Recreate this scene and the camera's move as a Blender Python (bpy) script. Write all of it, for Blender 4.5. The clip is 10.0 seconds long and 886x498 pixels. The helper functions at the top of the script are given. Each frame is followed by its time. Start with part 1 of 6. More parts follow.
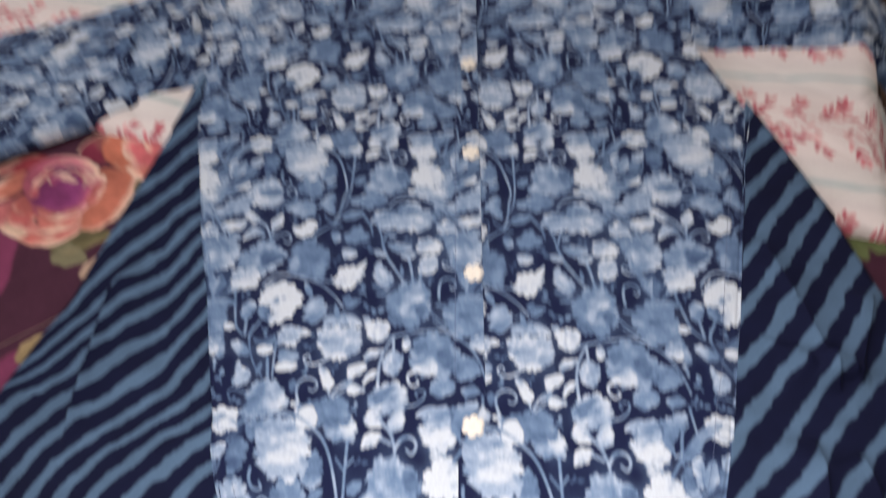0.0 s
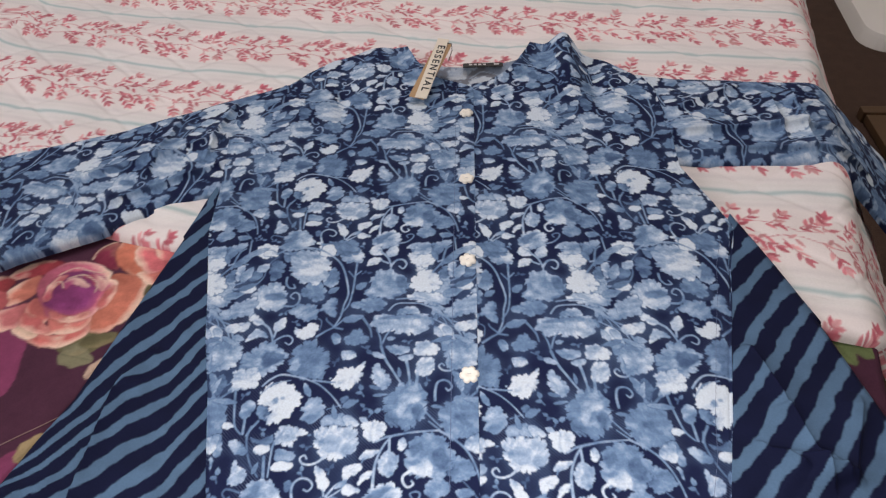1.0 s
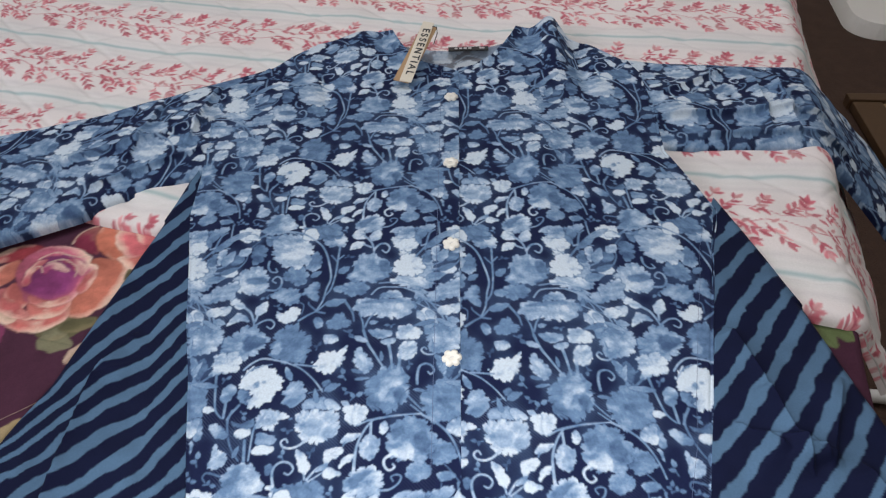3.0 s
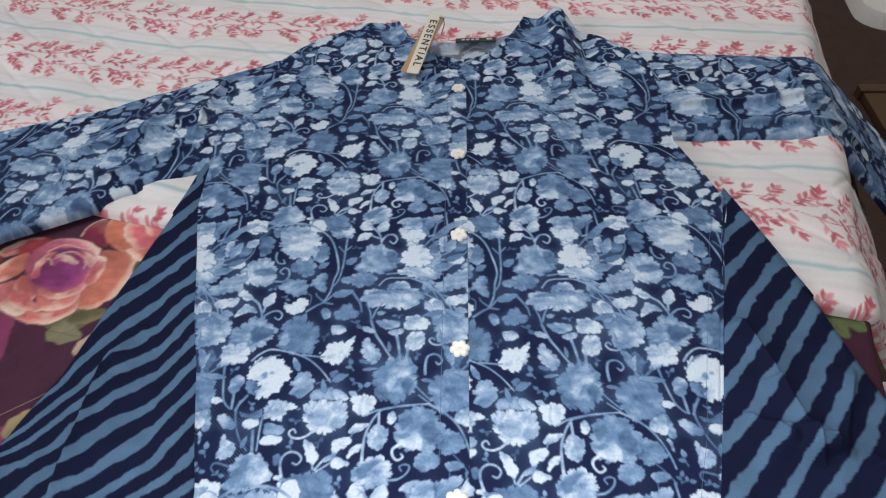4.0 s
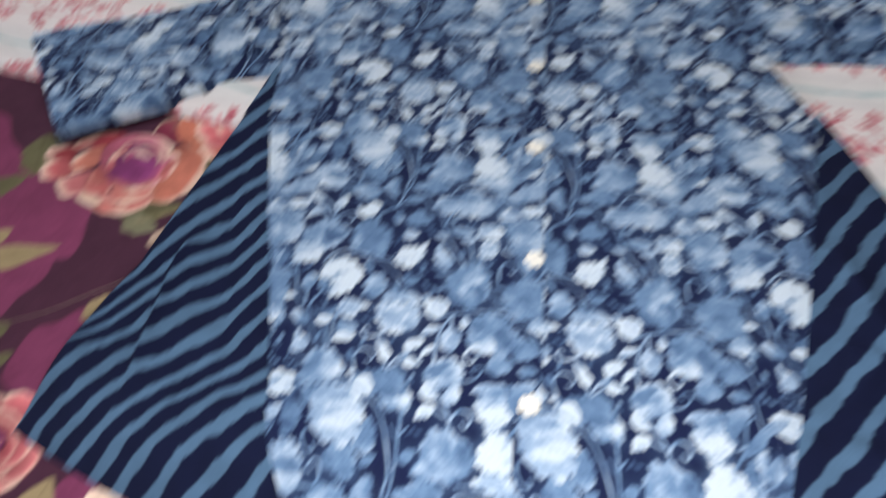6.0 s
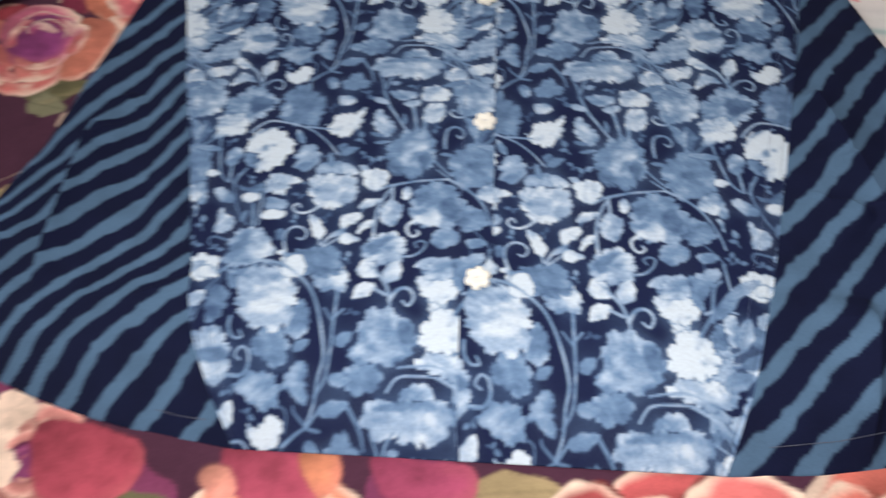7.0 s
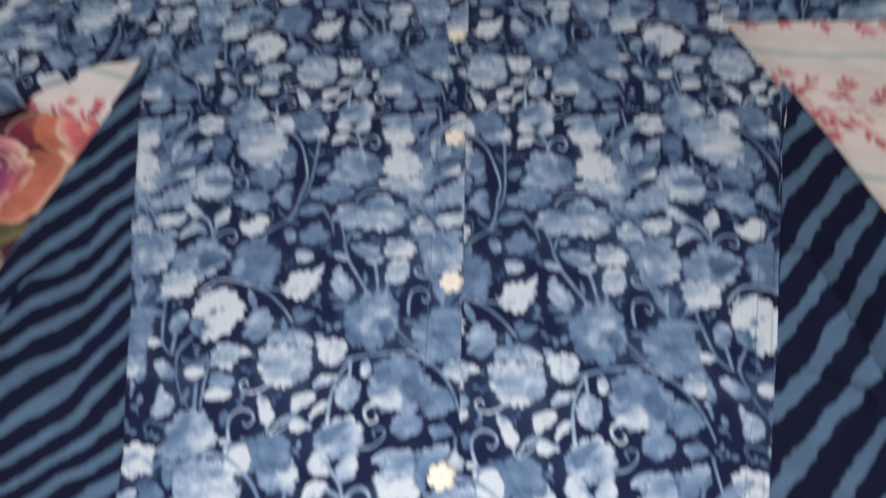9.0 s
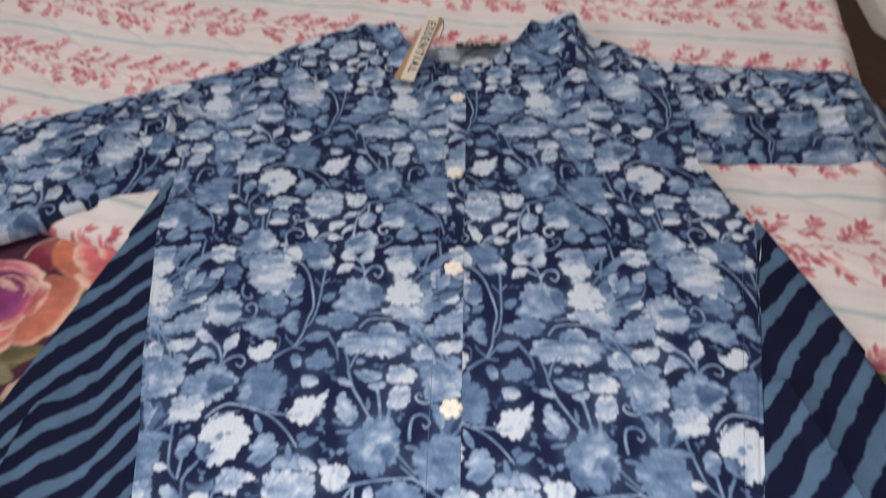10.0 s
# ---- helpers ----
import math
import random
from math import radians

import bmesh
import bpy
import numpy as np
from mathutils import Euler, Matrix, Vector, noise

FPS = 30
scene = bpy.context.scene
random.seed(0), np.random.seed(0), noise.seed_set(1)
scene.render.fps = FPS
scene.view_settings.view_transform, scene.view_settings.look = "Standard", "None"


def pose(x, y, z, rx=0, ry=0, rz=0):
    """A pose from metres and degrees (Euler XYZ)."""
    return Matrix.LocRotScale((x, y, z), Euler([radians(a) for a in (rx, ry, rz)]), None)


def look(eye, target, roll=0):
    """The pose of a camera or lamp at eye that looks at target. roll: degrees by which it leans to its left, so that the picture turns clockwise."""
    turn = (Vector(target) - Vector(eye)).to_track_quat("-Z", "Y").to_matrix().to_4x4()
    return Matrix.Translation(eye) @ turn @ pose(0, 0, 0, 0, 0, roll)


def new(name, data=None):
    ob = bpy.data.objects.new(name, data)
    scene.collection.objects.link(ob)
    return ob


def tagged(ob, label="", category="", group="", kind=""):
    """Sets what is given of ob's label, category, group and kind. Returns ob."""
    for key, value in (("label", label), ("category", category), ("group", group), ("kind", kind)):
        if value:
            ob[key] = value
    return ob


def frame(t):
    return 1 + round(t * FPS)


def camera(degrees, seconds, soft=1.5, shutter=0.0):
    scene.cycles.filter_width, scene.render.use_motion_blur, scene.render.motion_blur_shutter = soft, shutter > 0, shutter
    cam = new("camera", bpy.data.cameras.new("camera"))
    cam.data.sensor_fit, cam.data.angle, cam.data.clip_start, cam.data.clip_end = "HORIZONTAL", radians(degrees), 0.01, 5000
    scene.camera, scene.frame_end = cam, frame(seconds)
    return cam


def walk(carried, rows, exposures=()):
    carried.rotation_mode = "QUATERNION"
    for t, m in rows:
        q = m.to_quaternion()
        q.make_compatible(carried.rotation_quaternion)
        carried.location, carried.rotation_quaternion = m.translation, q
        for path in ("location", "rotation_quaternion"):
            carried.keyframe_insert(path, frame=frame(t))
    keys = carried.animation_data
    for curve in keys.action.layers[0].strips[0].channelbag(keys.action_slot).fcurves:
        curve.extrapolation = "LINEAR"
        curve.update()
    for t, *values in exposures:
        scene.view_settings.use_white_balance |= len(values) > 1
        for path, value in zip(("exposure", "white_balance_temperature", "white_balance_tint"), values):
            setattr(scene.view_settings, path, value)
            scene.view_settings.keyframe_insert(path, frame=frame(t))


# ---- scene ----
cam = camera(64.5, 10.0, soft=1.25, shutter=1.0)
PATH = [
    (0, (0.001, -0.314, 0.457), (-0.089, 0.877, -1.148), -4.4),
    (0.3, (0.005, -0.328, 0.462), (-0.11, 1.019, -1.012), -4.3),
    (0.5, (0.006, -0.325, 0.462), (-0.111, 1.078, -0.958), -4.1),
    (1, (0.008, -0.338, 0.465), (-0.089, 1.106, -0.916), -3.7),
    (1.5, (0.011, -0.336, 0.464), (-0.103, 1.089, -0.934), -4.6),
    (2, (0.014, -0.338, 0.463), (-0.043, 1.076, -0.951), -3.2),
    (3.5, (0.014, -0.339, 0.457), (-0.067, 1.084, -0.945), -3.2),
    (4, (0.014, -0.34, 0.455), (-0.078, 1.072, -0.959), -3.8),
    (4.5, (0.016, -0.34, 0.455), (-0.067, 1.098, -0.933), -3.4),
    (5, (0.016, -0.339, 0.454), (-0.093, 1.088, -0.942), -4.5),
    (5.5, (0.012, -0.339, 0.451), (-0.099, 1.068, -0.966), -4.3),
    (6, (-0.016, -0.353, 0.43), (-0.219, 0.926, -1.093), -4.5),
    (6.2, (-0.023, -0.356, 0.418), (-0.274, 0.84, -1.165), -6.0),
    (7.3, (0.027, -0.326, 0.365), (-0.09, 0.719, -1.336), -5.4),
    (7.5, (0.035, -0.32, 0.363), (-0.067, 0.73, -1.336), -4.5),
    (8, (0.043, -0.306, 0.368), (-0.052, 0.721, -1.346), -4.5),
    (8.5, (0.033, -0.28, 0.368), (-0.018, 0.721, -1.363), -2.5),
    (9, (0.022, -0.25, 0.384), (-0.099, 0.92, -1.233), -4.8),
    (9.5, (0.016, -0.254, 0.406), (-0.081, 1.046, -1.111), -3.5),
    (10, (0.015, -0.261, 0.413), (-0.072, 1.157, -0.995), -2.4),
]
walk(cam, [(t, look(eye, target, roll)) for t, eye, target, roll in PATH], exposures=[
    (0.0, -0.2, 7400, 20), (0.5, -0.06, 7350, 20), (1.0, -0.07, 7100, 18), (2.0, -0.10, 6750, 14), (3.5, -0.09, 6550, 11), (5.6, -0.08, 6500, 11), (6.0, -0.06, 6550, 11), (6.2, 0.0, 6700, 11),
    (7.3, -0.32, 7050, 13), (7.8, -0.38, 7150, 13), (8.5, -0.36, 7150, 14), (9.0, -0.36, 7100, 15), (9.5, -0.51, 7050, 18), (10.0, -0.16, 7200, 18)])

# ---- world and light ----
world = bpy.data.worlds.new("room_world")
scene.world = world
world.use_nodes = True
world.node_tree.nodes["Background"].inputs[0].default_value = (0.55, 0.62, 0.75, 1)
world.node_tree.nodes["Background"].inputs[1].default_value = 0.05


def area_lamp(name, eye, target, wide, high, watts, colour):
    data = bpy.data.lights.new(name, "AREA")
    data.shape, data.size, data.size_y, data.energy, data.color = "RECTANGLE", wide, high, watts, colour
    lamp = new(name, data)
    lamp.matrix_world = look(eye, target)
    return lamp


# light from above and beyond; its ceiling fixture is unseen and assumed
area_lamp("assumed_ceiling_glow", (0.2, 1.1, 1.98), (0.15, 1.0, 0), 1.1, 0.35, 15.8, (0.98, 0.97, 0.975))
# light from the left, as if through an unseen, assumed window
area_lamp("assumed_window_light", (-2.02, -0.5, 1.05), (0, 0.1, 0.0), 1.3, 1.1, 23, (0.90, 0.95, 1.0))
# fixed spot added a hand above the tunic for an assumed phone torch
added_spot = bpy.data.lights.new("assumed_torch", "SPOT")
added_spot.energy, added_spot.color, added_spot.shadow_soft_size, added_spot.spot_size, added_spot.spot_blend = 9.2, (0.985, 0.985, 0.99), 0.03, radians(120), 1.0
new("assumed_torch", added_spot).matrix_world = look((0.015, -0.33, 0.405), (-0.02, -0.21, 0.0))


# ---- materials ----
def material(name, rough=0.7, metal=0.0, sheen=0.0):
    m = bpy.data.materials.new(name)
    m.use_nodes = True
    b = m.node_tree.nodes["Principled BSDF"]
    b.inputs["Roughness"].default_value, b.inputs["Metallic"].default_value = rough, metal
    b.inputs["Sheen Weight"].default_value = sheen
    return m, m.node_tree, b


def node(tree, kind, **inputs):
    n = tree.nodes.new(kind)
    for k, v in inputs.items():
        n.inputs[k.replace("_", " ")].default_value = v
    return n


def mottled(name, dark, light, scale=40.0, rough=0.7, bump=0.2, fine=900.0, metal=0.0, sheen=0.0, size=0.001):
    """A plain surface with stains at one scale and grain at another."""
    m, t, b = material(name, rough, metal, sheen)
    where = t.nodes.new("ShaderNodeTexCoord")
    big = node(t, "ShaderNodeTexNoise", Scale=scale, Detail=4.0)
    small = node(t, "ShaderNodeTexNoise", Scale=fine, Detail=2.0)
    mixer = t.nodes.new("ShaderNodeMix")
    mixer.data_type = "RGBA"
    mixer.inputs[6].default_value, mixer.inputs[7].default_value = (*dark, 1), (*light, 1)
    add = t.nodes.new("ShaderNodeMath")
    add.operation = "MULTIPLY_ADD"
    add.inputs[1].default_value, add.inputs[2].default_value = 0.5, 0.0
    addb = t.nodes.new("ShaderNodeMath")
    addb.operation = "MULTIPLY_ADD"
    addb.inputs[1].default_value = 0.5
    t.links.new(where.outputs["Object"], big.inputs["Vector"])
    t.links.new(where.outputs["Object"], small.inputs["Vector"])
    t.links.new(big.outputs[0], add.inputs[0])
    t.links.new(small.outputs[0], addb.inputs[0])
    t.links.new(add.outputs[0], addb.inputs[2])
    t.links.new(addb.outputs[0], mixer.inputs[0])
    t.links.new(mixer.outputs[2], b.inputs["Base Color"])
    relief = node(t, "ShaderNodeBump", Strength=bump, Distance=size)
    t.links.new(small.outputs[0], relief.inputs["Height"])
    t.links.new(relief.outputs[0], b.inputs["Normal"])
    return m


def printed_cloth(name, hatch=0.0, weave=700.0, rough=0.85, bump=0.25, sheen=0.0, fade=0.2):
    """Woven cloth whose print is carried by the mesh; hatch draws the print's fine diagonal twill lines."""
    m, t, b = material(name, rough, 0.0, sheen)
    b.inputs["Specular IOR Level"].default_value = 0.12
    where = t.nodes.new("ShaderNodeTexCoord")
    ink = t.nodes.new("ShaderNodeVertexColor")
    ink.layer_name = "ink"
    grain = node(t, "ShaderNodeTexNoise", Scale=620.0, Detail=4.0, Roughness=0.7)
    t.links.new(where.outputs["Object"], grain.inputs["Vector"])
    colour = ink.outputs["Color"]
    if hatch:
        wave = t.nodes.new("ShaderNodeTexWave")
        wave.bands_direction = "DIAGONAL"
        wave.inputs["Scale"].default_value, wave.inputs["Distortion"].default_value = 240.0, 2.0
        wave.inputs["Detail Scale"].default_value = 0.3
        t.links.new(where.outputs["Object"], wave.inputs["Vector"])
        amount = t.nodes.new("ShaderNodeMath")
        amount.operation = "MULTIPLY"
        crisp = t.nodes.new("ShaderNodeMapRange")
        crisp.inputs["From Min"].default_value, crisp.inputs["From Max"].default_value = 0.5, 0.62
        t.links.new(wave.outputs["Fac"], crisp.inputs["Value"])
        t.links.new(crisp.outputs[0], amount.inputs[0])
        t.links.new(ink.outputs["Alpha"], amount.inputs[1])
        lines = t.nodes.new("ShaderNodeMix")
        lines.data_type = "RGBA"
        lines.inputs[7].default_value = hatch
        t.links.new(amount.outputs[0], lines.inputs[0])
        t.links.new(colour, lines.inputs[6])
        colour = lines.outputs[2]
    wear = t.nodes.new("ShaderNodeMapRange")
    wear.inputs["From Min"].default_value, wear.inputs["From Max"].default_value = 0.3, 0.7
    wear.inputs["To Min"].default_value, wear.inputs["To Max"].default_value = 1 - fade, 1 + fade
    t.links.new(grain.outputs[0], wear.inputs["Value"])
    scaled = t.nodes.new("ShaderNodeVectorMath")
    scaled.operation = "SCALE"
    t.links.new(colour, scaled.inputs[0])
    t.links.new(wear.outputs[0], scaled.inputs["Scale"])
    t.links.new(scaled.outputs[0], b.inputs["Base Color"])
    threads = node(t, "ShaderNodeTexNoise", Scale=weave, Detail=2.0)
    t.links.new(where.outputs["Object"], threads.inputs["Vector"])
    relief = node(t, "ShaderNodeBump", Strength=bump, Distance=0.0006)
    t.links.new(threads.outputs[0], relief.inputs["Height"])
    t.links.new(relief.outputs[0], b.inputs["Normal"])
    return m


INDIGO = printed_cloth("indigo_print_cotton", hatch=(0.22, 0.32, 0.46, 1), fade=0.12)
STRIPE = printed_cloth("indigo_stripe_cotton", fade=0.08)
QUILT = printed_cloth("quilt_cotton", weave=500.0, bump=0.3, fade=0.05)
PLUM = printed_cloth("plum_bedspread_cotton", weave=600.0, fade=0.1)
CARPET = mottled("brown_carpet", (0.026, 0.014, 0.010), (0.105, 0.058, 0.042), 30, 0.95, 0.9, 260, size=0.004)
WALL = mottled("cream_wall_paint", (0.62, 0.58, 0.52), (0.7, 0.66, 0.6), 3, 0.8, 0.1, 200)
CEILING = mottled("white_ceiling_paint", (0.72, 0.72, 0.7), (0.8, 0.8, 0.78), 3, 0.85, 0.1, 200)
TICKING = mottled("mattress_ticking", (0.5, 0.48, 0.44), (0.62, 0.6, 0.55), 12, 0.85, 0.2)
BEDWOOD = mottled("dark_bed_wood", (0.05, 0.02, 0.01), (0.12, 0.05, 0.025), 18, 0.45, 0.1)
SLATWOOD = mottled("brown_slat_wood", (0.06, 0.032, 0.015), (0.13, 0.072, 0.035), 25, 0.55, 0.25)
PALEWOOD = mottled("pale_slat_edge", (0.3, 0.2, 0.11), (0.42, 0.3, 0.18), 25, 0.55, 0.2)
PLASTIC = mottled("white_plastic", (0.88, 0.88, 0.87), (0.93, 0.93, 0.92), 20, 0.35, 0.03)
IVORY = mottled("ivory_button", (0.78, 0.75, 0.67), (0.88, 0.86, 0.80), 300, 0.3, 0.05)
THREAD = mottled("navy_thread", (0.05, 0.08, 0.17), (0.13, 0.19, 0.32), 300, 0.8, 0.1)
CARD = mottled("cream_card", (0.66, 0.6, 0.5), (0.76, 0.7, 0.6), 60, 0.6, 0.05)
KRAFT = mottled("kraft_card", (0.36, 0.22, 0.11), (0.48, 0.31, 0.17), 90, 0.7, 0.1)
BLACK = mottled("black_ink", (0.012, 0.012, 0.014), (0.03, 0.03, 0.032), 300, 0.6, 0.05)
HEM_INK = mottled("hem_thread", (0.05, 0.06, 0.10), (0.12, 0.13, 0.18), 300, 0.7, 0.05)
PALE_INK = mottled("pale_label_thread", (0.5, 0.5, 0.5), (0.65, 0.65, 0.65), 300, 0.7, 0.05)
BINDING = mottled("quilt_binding_cotton", (0.55, 0.52, 0.51), (0.64, 0.6, 0.59), 60, 0.85, 0.2)
BEIGE = mottled("beige_thread", (0.20, 0.13, 0.12), (0.32, 0.22, 0.19), 300, 0.8, 0.1)
# glow for the diffuser of the assumed ceiling fixture
GLOW, glow_tree, glow_bsdf = material("assumed_lamp_diffuser", 0.5)
glow_bsdf.inputs["Base Color"].default_value = (0.85, 0.85, 0.85, 1)
glow_bsdf.inputs["Emission Color"].default_value = (1, 0.96, 0.92, 1)
glow_bsdf.inputs["Emission Strength"].default_value = 3.0
# glow for the pane of the window that is only assumed
ASSUMED_PANE, sky_tree, sky_bsdf = material("assumed_pane_glow", 0.5)
sky_bsdf.inputs["Emission Color"].default_value = (0.86, 0.93, 1, 1)
sky_bsdf.inputs["Emission Strength"].default_value = 1.2


# ---- mesh helpers ----
def part(name, bm, mat, parent=None, label="", smooth=False):
    data = bpy.data.meshes.new(name)
    bm.to_mesh(data)
    bm.free()
    data.materials.append(mat)
    if smooth:
        data.polygons.foreach_set("use_smooth", [True] * len(data.polygons))
    ob = new(name, data)
    ob.parent = parent
    return tagged(ob, label)


def empty(name, at=(0, 0, 0)):
    ob = new(name)
    ob.location = at
    return ob


def box(bm, x0, x1, y0, y1, z0, z1, bevel=0.0):
    made = bmesh.ops.create_cube(bm, size=1, matrix=Matrix.Translation(((x0 + x1) / 2, (y0 + y1) / 2, (z0 + z1) / 2)) @ Matrix.Diagonal((x1 - x0, y1 - y0, z1 - z0, 1)))
    if bevel:
        edges = list({e for v in made["verts"] for e in v.link_edges})
        bmesh.ops.bevel(bm, geom=edges, offset=bevel, segments=2, affect="EDGES", profile=0.6)
    return bm


def boxes(*sizes, bevel=0.0):
    bm = bmesh.new()
    for s in sizes:
        box(bm, *s, bevel=bevel)
    return bm


def sheet(name, x, y, z, ink, mat, parent=None, label="", rim=0.0):
    """A cloth sheet from grids of x, y, z with its print; rim: a turned-down edge of that depth all round."""
    if rim:
        pad = lambda a: np.pad(a, 1, mode="edge")
        x, y, z, ink = pad(x), pad(y), pad(z), np.pad(ink, ((1, 1), (1, 1), (0, 0)), mode="edge")
        z = z.copy()
        z[0], z[-1], z[:, 0], z[:, -1] = z[0] - rim, z[-1] - rim, z[:, 0] - rim, z[:, -1] - rim
    n, m = x.shape
    data = bpy.data.meshes.new(name)
    co = np.stack([x, y, z], -1).reshape(-1, 3)
    k = np.arange(n * m).reshape(n, m)
    quads = np.stack([k[:-1, :-1], k[:-1, 1:], k[1:, 1:], k[1:, :-1]], -1).reshape(-1, 4)
    mid = quads[len(quads) // 2 + m // 2]
    if np.cross(co[mid[1]] - co[mid[0]], co[mid[3]] - co[mid[0]])[2] < 0:
        quads = quads[:, ::-1]
    data.vertices.add(len(co))
    data.vertices.foreach_set("co", co.astype(np.float32).ravel())
    data.loops.add(quads.size)
    data.loops.foreach_set("vertex_index", quads.astype(np.int32).ravel())
    data.polygons.add(len(quads))
    data.polygons.foreach_set("loop_start", np.arange(0, quads.size, 4, dtype=np.int32))
    data.polygons.foreach_set("loop_total", np.full(len(quads), 4, dtype=np.int32))
    data.polygons.foreach_set("use_smooth", np.ones(len(quads), dtype=bool))
    layer = data.color_attributes.new("ink", "FLOAT_COLOR", "POINT")
    layer.data.foreach_set("color", ink.reshape(-1, 4).astype(np.float32).ravel())
    data.update(calc_edges=True)
    data.materials.append(mat)
    ob = new(name, data)
    ob.parent = parent
    return tagged(ob, label)


# ---- textile prints ----
dice = np.random.default_rng(7)


def lattice(h, w, ch, cw, seed):
    """Smooth noise from 0 to 1 on an h x w raster with ch x cw cells that closes on itself."""
    g = np.random.default_rng(seed).random((ch, cw))
    a, b = np.arange(h) * ch / h, np.arange(w) * cw / w
    i, j = a.astype(int), b.astype(int)
    s, t = a - i, b - j
    s, t = (s * s * (3 - 2 * s))[:, None], (t * t * (3 - 2 * t))[None]
    at = lambda p, q: g[np.ix_(p % ch, q % cw)]
    return (at(i, j) * (1 - t) + at(i, j + 1) * t) * (1 - s) + (at(i + 1, j) * (1 - t) + at(i + 1, j + 1) * t) * s


def wrinkle(x, y, size, seed):
    """Smooth noise from -1 to 1 over the plan, with lumps of that size."""
    g = np.random.default_rng(seed).random((64, 64))
    a, b = y / size + 31.3, x / size + 29.7
    i, j = np.floor(a).astype(int), np.floor(b).astype(int)
    s, t = a - i, b - j
    s, t = s * s * (3 - 2 * s), t * t * (3 - 2 * t)
    at = lambda p, q: g[p % 64, q % 64]
    return 2 * ((at(i, j) * (1 - t) + at(i, j + 1) * t) * (1 - s) + (at(i + 1, j) * (1 - t) + at(i + 1, j + 1) * t) * s) - 1


class Print:
    """A textile design that repeats with its width and height; colour channels on a fine raster."""

    def __init__(self, u0, v0, wide, high, step, ground):
        self.u0, self.v0, self.wide, self.high = u0, v0, wide, high
        self.w, self.h = round(wide / step), round(high / step)
        self.a = np.zeros((self.h, self.w, len(ground))) + np.array(ground, float)

    def window(self, x0, x1, y0, y1):
        i = np.arange(math.floor((x0 - self.u0) / self.wide * self.w), math.ceil((x1 - self.u0) / self.wide * self.w) + 1)
        j = np.arange(math.floor((y0 - self.v0) / self.high * self.h), math.ceil((y1 - self.v0) / self.high * self.h) + 1)
        u, v = np.meshgrid(self.u0 + i * self.wide / self.w, self.v0 + j * self.high / self.h)
        return np.ix_(j % self.h, i % self.w), u, v

    def lay(self, at, mask, colour):
        mask = np.clip(mask, 0, 1)[..., None]
        self.a[at] = self.a[at] * (1 - mask) + np.asarray(colour) * mask

    def read(self, u, v):
        a, b = (v - self.v0) / self.high * self.h, (u - self.u0) / self.wide * self.w
        i, j = np.floor(a).astype(int), np.floor(b).astype(int)
        s, t = (a - i)[..., None], (b - j)[..., None]
        at = lambda p, q: self.a[p % self.h, q % self.w]
        return (at(i, j) * (1 - t) + at(i, j + 1) * t) * (1 - s) + (at(i + 1, j) * (1 - t) + at(i + 1, j + 1) * t) * s


SOFT, GAP = 0.0007, 0.0005


def tint(base, amount):
    return np.asarray(base)[None, None] * amount[..., None]


def bloom(p, x, y, rx, ry, tone, lobes=7, turn=0.0, colour=None, rag=0.19, gap=1):
    """A ragged, lobed petal mass."""
    r = max(rx, ry) * 1.4
    at, u, v = p.window(x - r, x + r, y - r, y + r)
    c, s = math.cos(turn), math.sin(turn)
    du, dv = ((u - x) * c + (v - y) * s) / rx, (-(u - x) * s + (v - y) * c) / ry
    th, ph = np.arctan2(dv, du), dice.random(3) * 6.3
    edge = (0.96 if colour is None else 1.02) + rag * (np.abs(np.sin(0.5 * lobes * th + ph[0])) - 0.6) + 0.25 * rag * np.sin((2 * lobes + 3) * th + ph[1]) + 0.4 * rag * np.sin(2 * th + ph[2])
    d = (edge - np.hypot(du, dv)) * min(rx, ry)
    way = dice.random() * 6.3
    shade = tone * (1 + 0.16 * (du * math.cos(way) + dv * math.sin(way)) + 0.07 * np.sin(lobes * th + ph[1]))
    if colour is None and gap:
        p.lay(at, 0.65 * np.clip((d + GAP) / SOFT + 0.5, 0, 1), np.zeros_like(shade)[..., None])
    soft = SOFT if gap > 0 else (1.8 if gap == 0 else 7.0) * SOFT
    p.lay(at, d / soft + 0.5, shade[..., None] if colour is None else tint(colour, shade))


def leaf(p, x0, y0, x1, y1, wide, tone, colour=None, vein=0.05):
    """A pointed leaf from its stalk to its tip."""
    r = math.hypot(x1 - x0, y1 - y0)
    mx, my = (x0 + x1) / 2, (y0 + y1) / 2
    at, u, v = p.window(mx - 0.75 * r, mx + 0.75 * r, my - 0.75 * r, my + 0.75 * r)
    cx, cy = (x1 - x0) / r, (y1 - y0) / r
    a, b = ((u - x0) * cx + (v - y0) * cy) / r, -(u - x0) * cy + (v - y0) * cx
    bend, ph = (dice.random() - 0.5) * 0.25, dice.random() * 6.3
    b = b - bend * r * a * (1 - a)
    q = np.clip(a, 0, 1)
    half = 0.56 * wide * (np.sin(np.pi * q ** 0.8) ** 0.75) * (1 + 0.09 * np.sin(16 * q + ph))
    d = np.where((a > 0) & (a < 1), half - np.abs(b), -1)
    shade = tone * (0.9 + 0.18 * q - vein * np.exp(-(b / 0.0009) ** 2))
    if colour is None:
        p.lay(at, 0.35 * np.clip((d + GAP) / SOFT + 0.5, 0, 1) * (a > 0), np.zeros_like(shade)[..., None])
    p.lay(at, d / SOFT + 0.5, shade[..., None] if colour is None else tint(colour, shade))


